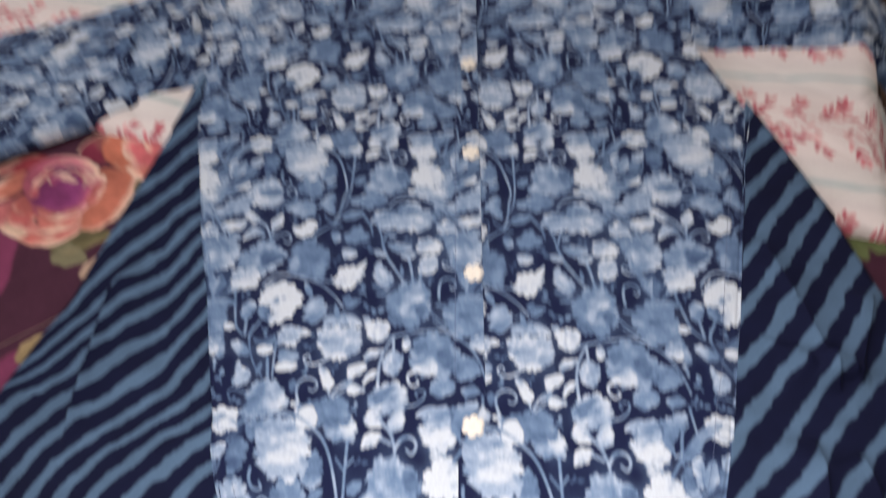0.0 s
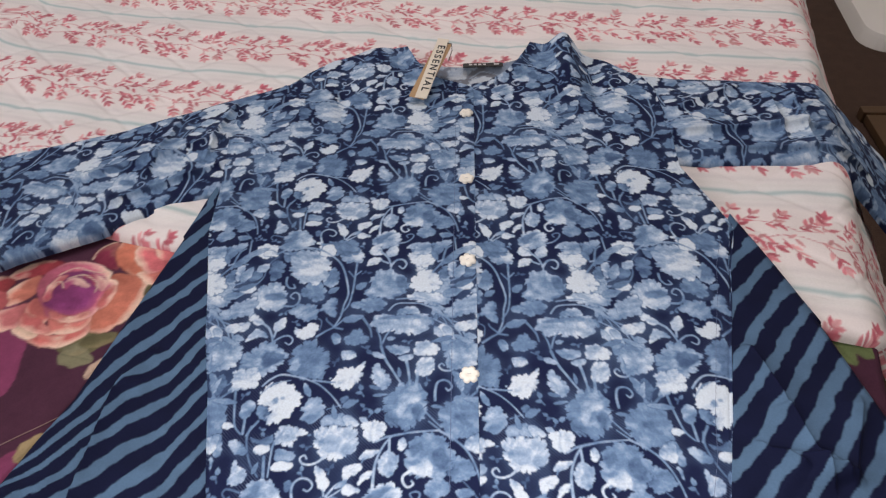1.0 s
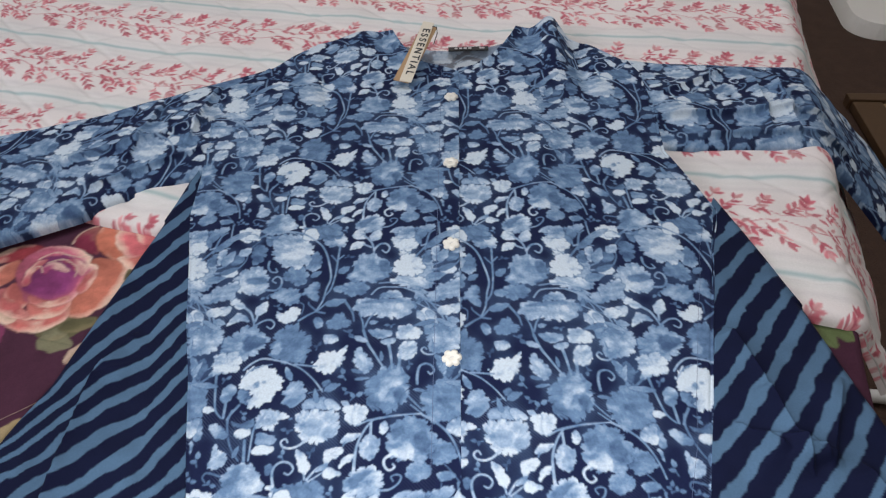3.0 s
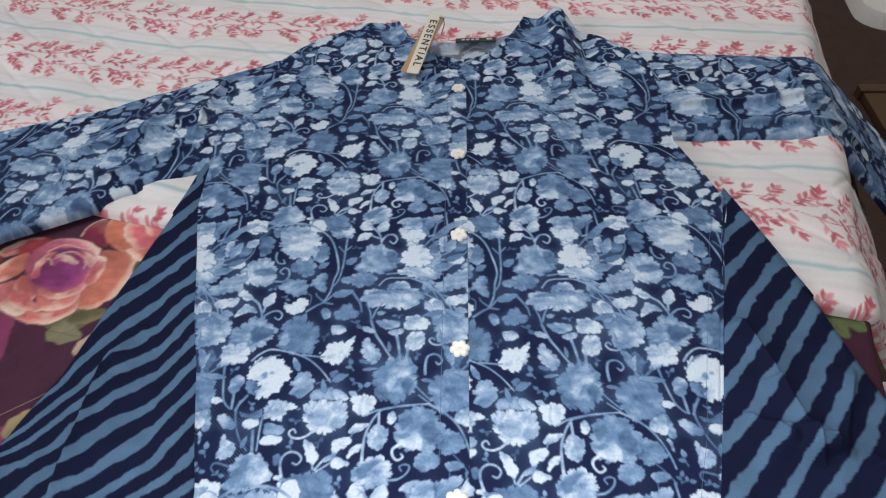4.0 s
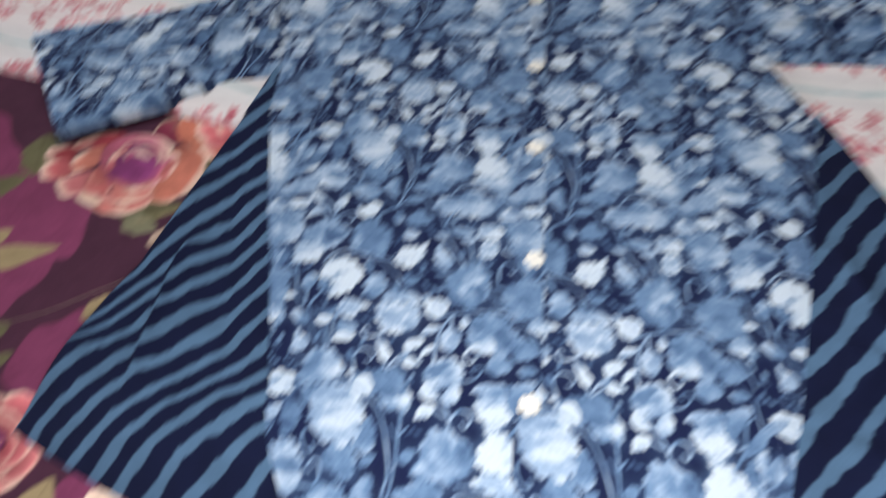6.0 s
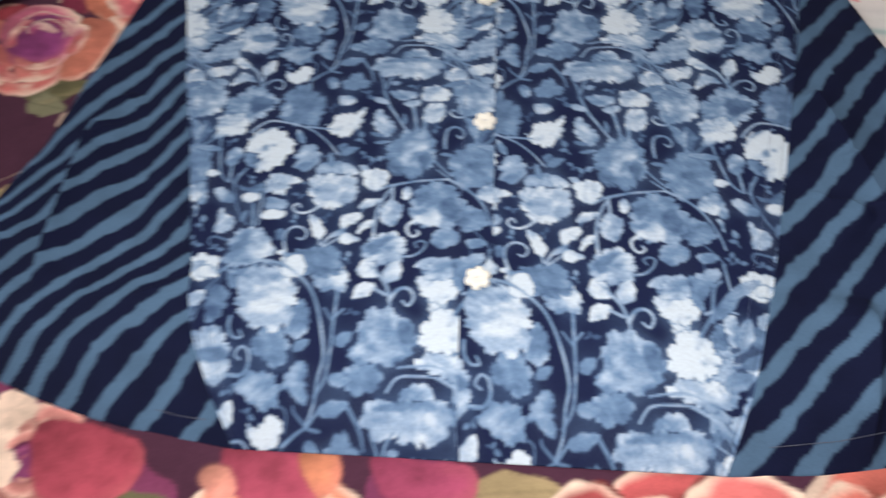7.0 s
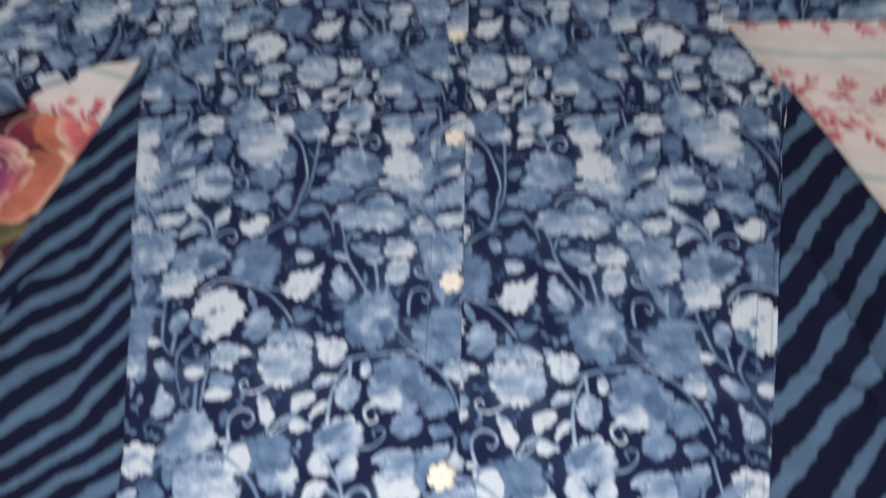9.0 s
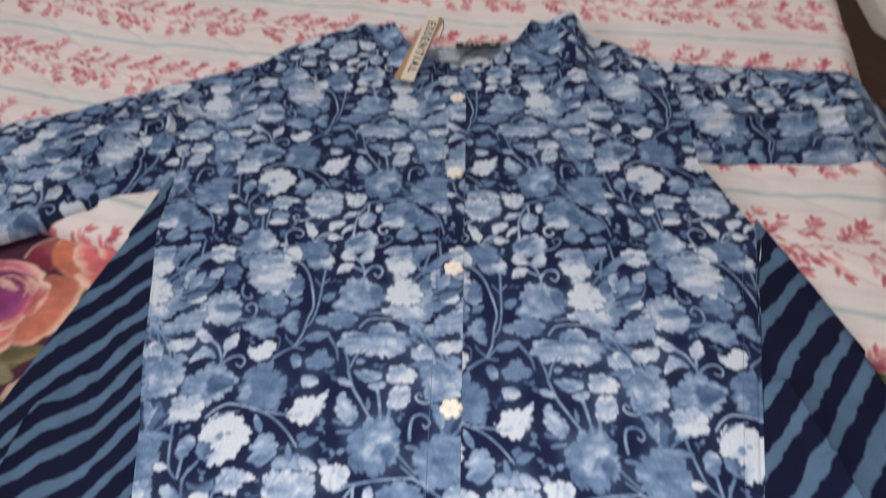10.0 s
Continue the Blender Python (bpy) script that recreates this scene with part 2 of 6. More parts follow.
def stem(p, wide, tone, *points, colour=None):
    """A stroke through points, thinner to its end."""
    pts = np.array(points)
    if len(pts) > 2:
        k = np.linspace(0, len(pts) - 1, 6 * len(pts))
        i = np.minimum(k.astype(int), len(pts) - 2)
        f = (k - i)[:, None]
        before, after = pts[np.maximum(i - 1, 0)], pts[np.minimum(i + 2, len(pts) - 1)]
        a, b = pts[i], pts[i + 1]
        pts = 0.5 * (2 * a + (b - before) * f + (2 * before - 5 * a + 4 * b - after) * f ** 2 + (3 * a - before - 3 * b + after) * f ** 3)
    lo, hi = pts.min(0) - wide * 2, pts.max(0) + wide * 2
    at, u, v = p.window(lo[0], hi[0], lo[1], hi[1])
    best = np.full(u.shape, -1.0)
    for i, (a, b) in enumerate(zip(pts[:-1], pts[1:])):
        w = wide * (0.5 - 0.2 * i / len(pts))
        ab = b - a
        f = np.clip(((u - a[0]) * ab[0] + (v - a[1]) * ab[1]) / max(ab @ ab, 1e-12), 0, 1)
        best = np.maximum(best, w - np.hypot(u - a[0] - f * ab[0], v - a[1] - f * ab[1]))
    shade = np.full(u.shape, tone)
    p.lay(at, best / SOFT + 0.5, shade[..., None] if colour is None else tint(colour, shade))


def outline(pts, steps=5):
    """A closed, rounded line through corner points."""
    p = np.array(pts)
    f = (np.arange(steps) / steps)[None, :, None]
    a, b, c, d = (np.roll(p, k, 0)[:, None] for k in (1, 0, -1, -2))
    return (0.5 * (2 * b + (c - a) * f + (2 * a - 5 * b + 4 * c - d) * f ** 2 + (3 * b - a - 3 * c + d) * f ** 3)).reshape(-1, 2)


def inside_depth(line, u, v):
    """How far each point lies inside a closed line (negative outside)."""
    far, odd = np.full(u.shape, 1.0), np.zeros(u.shape, bool)
    for (ax, ay), (bx, by) in zip(line, np.roll(line, -1, 0)):
        ex, ey = bx - ax, by - ay
        f = np.clip(((u - ax) * ex + (v - ay) * ey) / max(ex * ex + ey * ey, 1e-12), 0, 1)
        far = np.minimum(far, np.hypot(u - ax - f * ex, v - ay - f * ey))
        if ay != by:
            odd ^= ((ay > v) != (by > v)) & (u < ax + (v - ay) * ex / ey)
    return np.where(odd, far, -far)


def blossom(p, tone, *pts):
    """A petal mass as the block printed it: ragged rim, brushed inside, a thin dark gap where it overlaps another."""
    line = outline(pts)
    lo, hi = line.min(0) - 0.004, line.max(0) + 0.004
    at, u, v = p.window(lo[0], hi[0], lo[1], hi[1])
    k = int(dice.integers(1000))
    cx, cy = line.mean(0)
    size = 0.5 * math.hypot(*(line.max(0) - line.min(0)))
    th = np.arctan2(v - cy, u - cx) + 0.35 * wrinkle(u, v, 0.009, k + 5)
    lobes = int(np.clip(round(size / 0.0021), 4, 10))
    lobed = min(1.0, max(0.15, (size - 0.006) / 0.009))
    scallop = np.abs(np.cos(0.5 * lobes * th + dice.random() * 6.283)) ** 0.7 - 0.52
    teeth = np.abs(np.cos(1.5 * lobes * th + dice.random() * 6.283)) - 0.5
    d = inside_depth(line, u, v) + lobed * (0.14 * size * scallop + 0.06 * size * teeth) - 0.0001 + 0.0006 * wrinkle(u, v, 0.0036, k) + 0.0005 * wrinkle(u, v, 0.0017, k + 1)
    way = dice.random() * 6.283
    along = ((u - cx) * math.cos(way) + (v - cy) * math.sin(way)) / size
    brush = wrinkle((u * math.cos(way) + v * math.sin(way)) * 0.3, v * math.cos(way) - u * math.sin(way), 0.0022, k + 2)
    shade = tone * (1.09 + 0.13 * along + 0.13 * brush + 0.10 * wrinkle(u, v, 0.007, k + 3) + 0.09 * scallop)
    rim = np.clip((d + 0.0006) / SOFT + 0.5, 0, 1) * np.clip(0.55 + 0.6 * wrinkle(u, v, 0.01, k + 4), 0.1, 0.9)
    p.lay(at, rim, (0.30 * p.a[at][..., :1]))
    p.lay(at, d / SOFT + 0.5, shade[..., None])


def wash(p, tone, *pts):
    """A lighter or darker brush of dye inside a petal mass, with soft streaked borders."""
    line = outline(pts)
    lo, hi = line.min(0) - 0.005, line.max(0) + 0.005
    at, u, v = p.window(lo[0], hi[0], lo[1], hi[1])
    k = int(dice.integers(1000))
    d = inside_depth(line, u, v) + 0.0014 * wrinkle(u * 0.6, v, 0.0045, k) + 0.0006 * wrinkle(u, v, 0.002, k + 1)
    shade = tone * (1 + 0.09 * wrinkle(u * 0.5, v, 0.003, k + 2))
    p.lay(at, 0.85 * np.clip(d / (3.2 * SOFT) + 0.5, 0, 1) * (p.a[at][..., 0] > 0.2), shade[..., None])


# The indigo print: leaves, blooms and tendrils, 0.20 m by 0.268 m to the repeat.
cloth = Print(-0.197, -0.1265, 0.20, 0.268, 0.0006, (0.0,))
stem(cloth, 0.0025, 0.55, (-0.2167, 0.1255), (-0.212, 0.1455), (-0.2063, 0.1517))
stem(cloth, 0.002, 0.5, (-0.2168, 0.0933), (-0.2094, 0.0988), (-0.194, 0.1013), (-0.1843, 0.1141), (-0.1822, 0.1291), (-0.1729, 0.1411))
stem(cloth, 0.0021, 0.55, (-0.1124, 0.0507), (-0.1059, 0.0493))
stem(cloth, 0.0021, 0.5, (-0.1134, 0.052), (-0.1198, 0.0586), (-0.1206, 0.0619))
stem(cloth, 0.0013, 0.5, (-0.1306, 0.0627), (-0.1248, 0.0587), (-0.1258, 0.0478))
stem(cloth, 0.0017, 0.5, (-0.1039, 0.1193), (-0.0988, 0.1118))
stem(cloth, 0.0026, 0.55, (-0.0884, 0.0618), (-0.0821, 0.0501), (-0.0804, 0.0407))
stem(cloth, 0.0024, 0.5, (-0.0314, 0.1509), (-0.0221, 0.1396), (-0.0203, 0.1304))
stem(cloth, 0.0018, 0.55, (-0.0034, -0.0207), (0.0004, -0.01), (0.0051, -0.0057))
stem(cloth, 0.0013, 0.55, (-0.0343, -0.042), (-0.0264, -0.049))
stem(cloth, 0.0021, 0.5, (-0.1711, -0.0457), (-0.1732, -0.0547), (-0.1712, -0.0668), (-0.1668, -0.0785), (-0.1604, -0.0876))
stem(cloth, 0.0018, 0.42, (-0.1664, -0.1017), (-0.1751, -0.0986), (-0.1815, -0.0973), (-0.1837, -0.1008), (-0.1814, -0.1042))
stem(cloth, 0.0011, 0.5, (-0.0012, -0.1054), (-0.0065, -0.0969), (-0.012, -0.0904))
stem(cloth, 0.0007, 0.5, (-0.0139, -0.102), (-0.0146, -0.1137))
blossom(cloth, 0.8, (-0.2423, 0.137), (-0.2375, 0.1345), (-0.2311, 0.1214), (-0.2319, 0.1117), (-0.2255, 0.1006), (-0.2321, 0.0965), (-0.2363, 0.1045))
blossom(cloth, 0.6, (-0.232, 0.0937), (-0.2194, 0.0962), (-0.22, 0.0829), (-0.2186, 0.0646), (-0.2267, 0.0648))
blossom(cloth, 0.55, (-0.245, 0.1529), (-0.238, 0.1543), (-0.2341, 0.1398), (-0.243, 0.1401))
blossom(cloth, 0.45, (-0.235, 0.1501), (-0.2272, 0.1531), (-0.2192, 0.1553), (-0.2175, 0.1456), (-0.221, 0.134), (-0.2302, 0.1366))
blossom(cloth, 0.95, (-0.1952, 0.1513), (-0.1872, 0.1575), (-0.1758, 0.1555), (-0.1749, 0.1483), (-0.1784, 0.1413), (-0.1834, 0.1383), (-0.1915, 0.1409))
blossom(cloth, 0.7, (-0.2202, 0.1151), (-0.2162, 0.1224), (-0.2094, 0.1238), (-0.2114, 0.1163), (-0.2103, 0.1038), (-0.2157, 0.0989), (-0.2186, 0.1062))
blossom(cloth, 0.38, (-0.2287, 0.1065), (-0.2218, 0.1092), (-0.2178, 0.1019), (-0.2224, 0.0984))
blossom(cloth, 0.42, (-0.1789, 0.129), (-0.1748, 0.135), (-0.1664, 0.1324), (-0.1661, 0.121), (-0.1702, 0.1115), (-0.1759, 0.1102), (-0.1788, 0.1199))
blossom(cloth, 0.55, (-0.168, 0.1457), (-0.1617, 0.1479), (-0.16, 0.1376), (-0.1631, 0.1323), (-0.1671, 0.1378))
blossom(cloth, 0.5, (-0.1225, 0.1213), (-0.1163, 0.1241), (-0.1124, 0.1122), (-0.1158, 0.1014), (-0.1236, 0.1009), (-0.1266, 0.1067))
blossom(cloth, 0.5, (-0.1466, 0.0972), (-0.1396, 0.1056), (-0.1291, 0.1053), (-0.1241, 0.0945), (-0.1274, 0.0841), (-0.1323, 0.0822), (-0.1378, 0.0872), (-0.145, 0.0915))
blossom(cloth, 0.72, (-0.1595, 0.1284), (-0.1578, 0.1422), (-0.1492, 0.1491), (-0.1353, 0.147), (-0.1247, 0.1366), (-0.1227, 0.1236), (-0.1259, 0.1111), (-0.1338, 0.1055), (-0.1424, 0.1071), (-0.1505, 0.1095), (-0.1566, 0.1171))
wash(cloth, 0.84, (-0.1521, 0.1244), (-0.1428, 0.1394), (-0.1286, 0.1313), (-0.1297, 0.1126), (-0.1399, 0.1092))
blossom(cloth, 0.72, (-0.1918, 0.0871), (-0.1873, 0.0982), (-0.1788, 0.1045), (-0.1684, 0.1056), (-0.1624, 0.099), (-0.16, 0.0884), (-0.1608, 0.0781), (-0.1693, 0.0729), (-0.1796, 0.0738), (-0.188, 0.0787))
wash(cloth, 0.48, (-0.1797, 0.0924), (-0.1634, 0.0948), (-0.1629, 0.0864), (-0.1772, 0.086))
wash(cloth, 0.86, (-0.1884, 0.0815), (-0.1627, 0.0809), (-0.1694, 0.0735), (-0.1823, 0.0752))
blossom(cloth, 0.62, (-0.2176, 0.0646), (-0.214, 0.0725), (-0.206, 0.0791), (-0.1973, 0.0824), (-0.1939, 0.0871), (-0.1931, 0.0788), (-0.1968, 0.0701), (-0.2034, 0.0643), (-0.209, 0.0618))
blossom(cloth, 0.78, (-0.1907, 0.07), (-0.1849, 0.0685), (-0.1778, 0.0618), (-0.1756, 0.0565), (-0.182, 0.056), (-0.1877, 0.0607), (-0.1912, 0.0667))
blossom(cloth, 0.8, (-0.189, 0.0377), (-0.1872, 0.0446), (-0.1822, 0.0508), (-0.175, 0.0488), (-0.1692, 0.0424), (-0.1774, 0.0419), (-0.1844, 0.0395))
blossom(cloth, 0.55, (-0.155, 0.0712), (-0.1488, 0.0792), (-0.1397, 0.0796), (-0.1319, 0.0774), (-0.1285, 0.0673), (-0.1319, 0.0608), (-0.1403, 0.0603), (-0.1483, 0.0657))
wash(cloth, 0.72, (-0.1545, 0.0712), (-0.1495, 0.0765), (-0.142, 0.0777), (-0.1462, 0.0697))
blossom(cloth, 0.5, (-0.1272, 0.0706), (-0.1235, 0.0806), (-0.1173, 0.086), (-0.1127, 0.0852), (-0.1131, 0.0756), (-0.1133, 0.0637), (-0.1193, 0.0651), (-0.1227, 0.0705))
wash(cloth, 0.7, (-0.1215, 0.0738), (-0.114, 0.075), (-0.1143, 0.065), (-0.1193, 0.0645))
blossom(cloth, 0.9, (-0.1479, 0.0527), (-0.1418, 0.0513), (-0.1349, 0.0563), (-0.1283, 0.0542), (-0.1286, 0.046), (-0.1334, 0.0404), (-0.1416, 0.04), (-0.1461, 0.0451))
blossom(cloth, 0.55, (-0.1151, 0.0413), (-0.112, 0.0457), (-0.1074, 0.0412), (-0.1074, 0.0344), (-0.1121, 0.0333))
blossom(cloth, 0.85, (-0.1349, 0.1542), (-0.1279, 0.1572), (-0.1194, 0.1529), (-0.1176, 0.1426), (-0.1241, 0.1428))
blossom(cloth, 0.72, (-0.1124, 0.1463), (-0.1056, 0.1517), (-0.0964, 0.1514), (-0.0911, 0.1433), (-0.0923, 0.1325), (-0.0992, 0.132), (-0.1072, 0.1314), (-0.1112, 0.1362))
blossom(cloth, 0.92, (-0.0848, 0.1478), (-0.0802, 0.1556), (-0.0735, 0.1506), (-0.0733, 0.1428), (-0.0809, 0.1422))
blossom(cloth, 0.9, (-0.0873, 0.1263), (-0.0849, 0.1354), (-0.0797, 0.1383), (-0.0732, 0.135), (-0.0778, 0.1291))
blossom(cloth, 0.58, (-0.087, 0.0901), (-0.0837, 0.0984), (-0.08, 0.1113), (-0.0749, 0.1185), (-0.0645, 0.1197), (-0.0566, 0.1143), (-0.0499, 0.1068), (-0.05, 0.0962), (-0.055, 0.0879), (-0.0641, 0.0854), (-0.0768, 0.0864), (-0.0843, 0.0859))
wash(cloth, 0.76, (-0.0846, 0.0942), (-0.072, 0.101), (-0.0591, 0.0964), (-0.053, 0.0906), (-0.0641, 0.0868), (-0.0819, 0.0886))
wash(cloth, 0.42, (-0.0592, 0.1122), (-0.0509, 0.109), (-0.0499, 0.099), (-0.0571, 0.0992))
wash(cloth, 0.7, (-0.0799, 0.1098), (-0.0722, 0.114), (-0.0643, 0.1051), (-0.072, 0.1003))
blossom(cloth, 0.5, (-0.0893, 0.0832), (-0.0792, 0.0844), (-0.0691, 0.0828), (-0.07, 0.0747), (-0.0778, 0.0695), (-0.0862, 0.0684), (-0.0905, 0.0751))
blossom(cloth, 0.6, (-0.0282, 0.1099), (-0.0181, 0.106), (-0.0108, 0.0987), (-0.0122, 0.0896), (-0.0212, 0.0912), (-0.0277, 0.0942))
blossom(cloth, 0.88, (-0.0476, 0.1389), (-0.0406, 0.1441), (-0.0315, 0.143), (-0.0248, 0.1359), (-0.0245, 0.1283), (-0.0304, 0.1247), (-0.0372, 0.1249), (-0.0435, 0.1288))
blossom(cloth, 0.75, (-0.048, 0.0891), (-0.0388, 0.0924), (-0.0262, 0.0914), (-0.0138, 0.0883), (-0.0116, 0.0814), (-0.0193, 0.0768), (-0.0316, 0.0785), (-0.0415, 0.0821), (-0.047, 0.085))
blossom(cloth, 1.0, (-0.0458, 0.1031), (-0.0437, 0.1103), (-0.0374, 0.1174), (-0.0305, 0.1202), (-0.0239, 0.1171), (-0.0205, 0.1097), (-0.0183, 0.101), (-0.0236, 0.0955), (-0.0313, 0.0922), (-0.0398, 0.0945), (-0.0449, 0.0974))
blossom(cloth, 0.68, (-0.058, 0.069), (-0.053, 0.0743), (-0.0441, 0.0754), (-0.0387, 0.0706), (-0.0403, 0.0667), (-0.0491, 0.0662), (-0.055, 0.0663))
blossom(cloth, 0.72, (-0.0809, 0.0565), (-0.0776, 0.0629), (-0.0639, 0.0652), (-0.0442, 0.0661), (-0.032, 0.0645), (-0.0288, 0.058), (-0.0323, 0.051), (-0.0406, 0.0455), (-0.0493, 0.0444), (-0.0579, 0.0459), (-0.0637, 0.0479), (-0.0724, 0.0468), (-0.0783, 0.0513))
wash(cloth, 0.5, (-0.0746, 0.0615), (-0.059, 0.0658), (-0.0393, 0.0653), (-0.0418, 0.0615), (-0.0589, 0.0605))
wash(cloth, 0.84, (-0.076, 0.0577), (-0.0638, 0.06), (-0.0492, 0.0545), (-0.0589, 0.0497), (-0.0734, 0.0512))
blossom(cloth, 0.5, (-0.1038, 0.038), (-0.0984, 0.0441), (-0.0919, 0.0503), (-0.0877, 0.0439), (-0.0826, 0.0364), (-0.0897, 0.0329), (-0.0991, 0.0318))
blossom(cloth, 0.45, (-0.0187, 0.1169), (-0.0148, 0.1242), (-0.0108, 0.1204), (-0.0128, 0.1095), (-0.018, 0.1096))
blossom(cloth, 0.72, (-0.0104, 0.1278), (-0.004, 0.1299), (-0.0042, 0.1165), (-0.0087, 0.1093), (-0.0109, 0.1167))
blossom(cloth, 0.42, (0.0004, 0.1164), (0.0044, 0.1222), (0.0128, 0.1234), (0.0143, 0.116), (0.0103, 0.1103), (0.0026, 0.1105))
blossom(cloth, 0.75, (-0.0052, 0.0985), (-0.0004, 0.1034), (0.0064, 0.1061), (0.0109, 0.0981), (0.0041, 0.0941), (-0.0024, 0.0949))
blossom(cloth, 0.68, (-0.0067, 0.0813), (-0.0016, 0.0825), (0.0071, 0.0864), (0.0137, 0.0876), (0.0124, 0.0708), (0.0047, 0.0663), (-0.004, 0.0678), (-0.0081, 0.0732))
blossom(cloth, 0.75, (-0.001, 0.0536), (0.0042, 0.0592), (0.0115, 0.059), (0.0113, 0.0514), (0.0059, 0.0484), (0.0007, 0.0497))
blossom(cloth, 0.82, (-0.0277, 0.0459), (-0.0241, 0.0521), (-0.0177, 0.0552), (-0.0117, 0.05), (-0.0111, 0.0425), (-0.0183, 0.0414), (-0.0244, 0.0427))
blossom(cloth, 0.55, (-0.0272, 0.0618), (-0.0236, 0.0663), (-0.0233, 0.0604), (-0.0258, 0.0586))
blossom(cloth, 0.62, (-0.2211, 0.034), (-0.2175, 0.0383), (-0.2111, 0.0381), (-0.2029, 0.0337), (-0.1968, 0.0262), (-0.1935, 0.0184), (-0.1966, 0.0114), (-0.2034, 0.0098), (-0.2099, 0.007), (-0.2162, 0.01))
wash(cloth, 0.78, (-0.2131, 0.0158), (-0.2032, 0.0215), (-0.1954, 0.0184), (-0.1982, 0.0126), (-0.2079, 0.0087))
blossom(cloth, 0.64, (-0.1897, 0.0154), (-0.1876, 0.0231), (-0.1803, 0.029), (-0.1742, 0.0362), (-0.1643, 0.0354), (-0.1546, 0.0267), (-0.1519, 0.0207), (-0.1567, 0.0137), (-0.1628, 0.0063), (-0.1716, 0.0024), (-0.184, 0.0066), (-0.1882, 0.0095))
wash(cloth, 0.38, (-0.1704, 0.027), (-0.1542, 0.0237), (-0.1593, 0.0149), (-0.1657, 0.0103), (-0.1721, 0.0151))
blossom(cloth, 0.8, (-0.1932, -0.013), (-0.1933, -0.0018), (-0.1924, 0.0067), (-0.1842, 0.0083), (-0.175, 0.0093), (-0.1714, 0.0007), (-0.1724, -0.0077), (-0.1789, -0.0104), (-0.1879, -0.0119))
blossom(cloth, 0.45, (-0.1477, 0.0089), (-0.1472, 0.0206), (-0.1422, 0.0314), (-0.1331, 0.0373), (-0.1283, 0.0372), (-0.1242, 0.0292), (-0.1177, 0.0249), (-0.1164, 0.0142), (-0.1173, 0.0016), (-0.1246, -0.0039), (-0.134, -0.0015), (-0.1423, 0.002))
wash(cloth, 0.68, (-0.1468, 0.0089), (-0.1456, 0.0194), (-0.1408, 0.0235), (-0.141, 0.0077))
wash(cloth, 0.6, (-0.1281, 0.0086), (-0.1192, 0.0143), (-0.1183, 0.0028), (-0.1248, -0.0017))
blossom(cloth, 1.0, (-0.1123, -0.0041), (-0.1081, 0.0026), (-0.1038, 0.0071), (-0.0955, 0.0081), (-0.0888, 0.0121), (-0.086, 0.0138), (-0.0871, 0.0051), (-0.0895, -0.0033), (-0.0946, -0.0098), (-0.1012, -0.013), (-0.1073, -0.0097))
blossom(cloth, 0.48, (-0.1687, -0.0267), (-0.1604, -0.0284), (-0.1579, -0.0398), (-0.1656, -0.0387), (-0.1694, -0.0335))
blossom(cloth, 0.98, (-0.1687, -0.0176), (-0.1651, -0.0106), (-0.1567, -0.0051), (-0.1474, -0.0053), (-0.1409, -0.0109), (-0.1354, -0.0191), (-0.1366, -0.0255), (-0.1413, -0.0307), (-0.1438, -0.0358), (-0.1498, -0.0409), (-0.1584, -0.0423), (-0.1609, -0.0372), (-0.1581, -0.0321), (-0.1595, -0.0284), (-0.167, -0.0257))
wash(cloth, 0.6, (-0.1582, -0.0215), (-0.1548, -0.0194), (-0.1524, -0.0242), (-0.1562, -0.0258))
wash(cloth, 0.7, (-0.1511, -0.0205), (-0.1491, -0.0184), (-0.1477, -0.0222))
blossom(cloth, 0.62, (-0.1334, -0.0297), (-0.1296, -0.0234), (-0.1233, -0.0192), (-0.1179, -0.0246), (-0.1155, -0.0325), (-0.1201, -0.0401), (-0.1255, -0.0426), (-0.1324, -0.04), (-0.1316, -0.0349))
blossom(cloth, 0.4, (-0.2093, -0.0128), (-0.2124, -0.0044), (-0.2065, 0.0012), (-0.2012, 0.0028), (-0.1984, -0.0046), (-0.2001, -0.0129), (-0.2053, -0.0172))
blossom(cloth, 0.6, (-0.1831, -0.0318), (-0.1792, -0.0229), (-0.1749, -0.0213), (-0.1705, -0.0267), (-0.173, -0.0335), (-0.1766, -0.0386), (-0.1813, -0.037))
blossom(cloth, 0.45, (-0.2103, -0.0393), (-0.2063, -0.0326), (-0.2013, -0.0353), (-0.2009, -0.0419), (-0.2077, -0.0434))
blossom(cloth, 0.8, (-0.2035, -0.0445), (-0.1991, -0.042), (-0.1972, -0.047), (-0.2013, -0.049))
blossom(cloth, 0.75, (-0.1967, -0.043), (-0.1917, -0.041), (-0.1845, -0.0446), (-0.1883, -0.0476), (-0.1937, -0.0471))
blossom(cloth, 0.58, (-0.1166, -0.0452), (-0.113, -0.0361), (-0.1021, -0.0352), (-0.0952, -0.0404), (-0.0962, -0.0454))
blossom(cloth, 0.45, (-0.1038, -0.0221), (-0.1009, -0.0184), (-0.0968, -0.0195), (-0.0965, -0.0249), (-0.1013, -0.0259))
blossom(cloth, 0.72, (-0.1045, 0.0259), (-0.0955, 0.0257), (-0.0928, 0.0197), (-0.0983, 0.0163), (-0.1045, 0.0176))
blossom(cloth, 0.65, (-0.0784, 0.0079), (-0.074, 0.0136), (-0.0701, 0.006), (-0.064, -0.0025), (-0.0653, -0.0102), (-0.072, -0.0118), (-0.0767, -0.0062), (-0.0791, -0.0006))
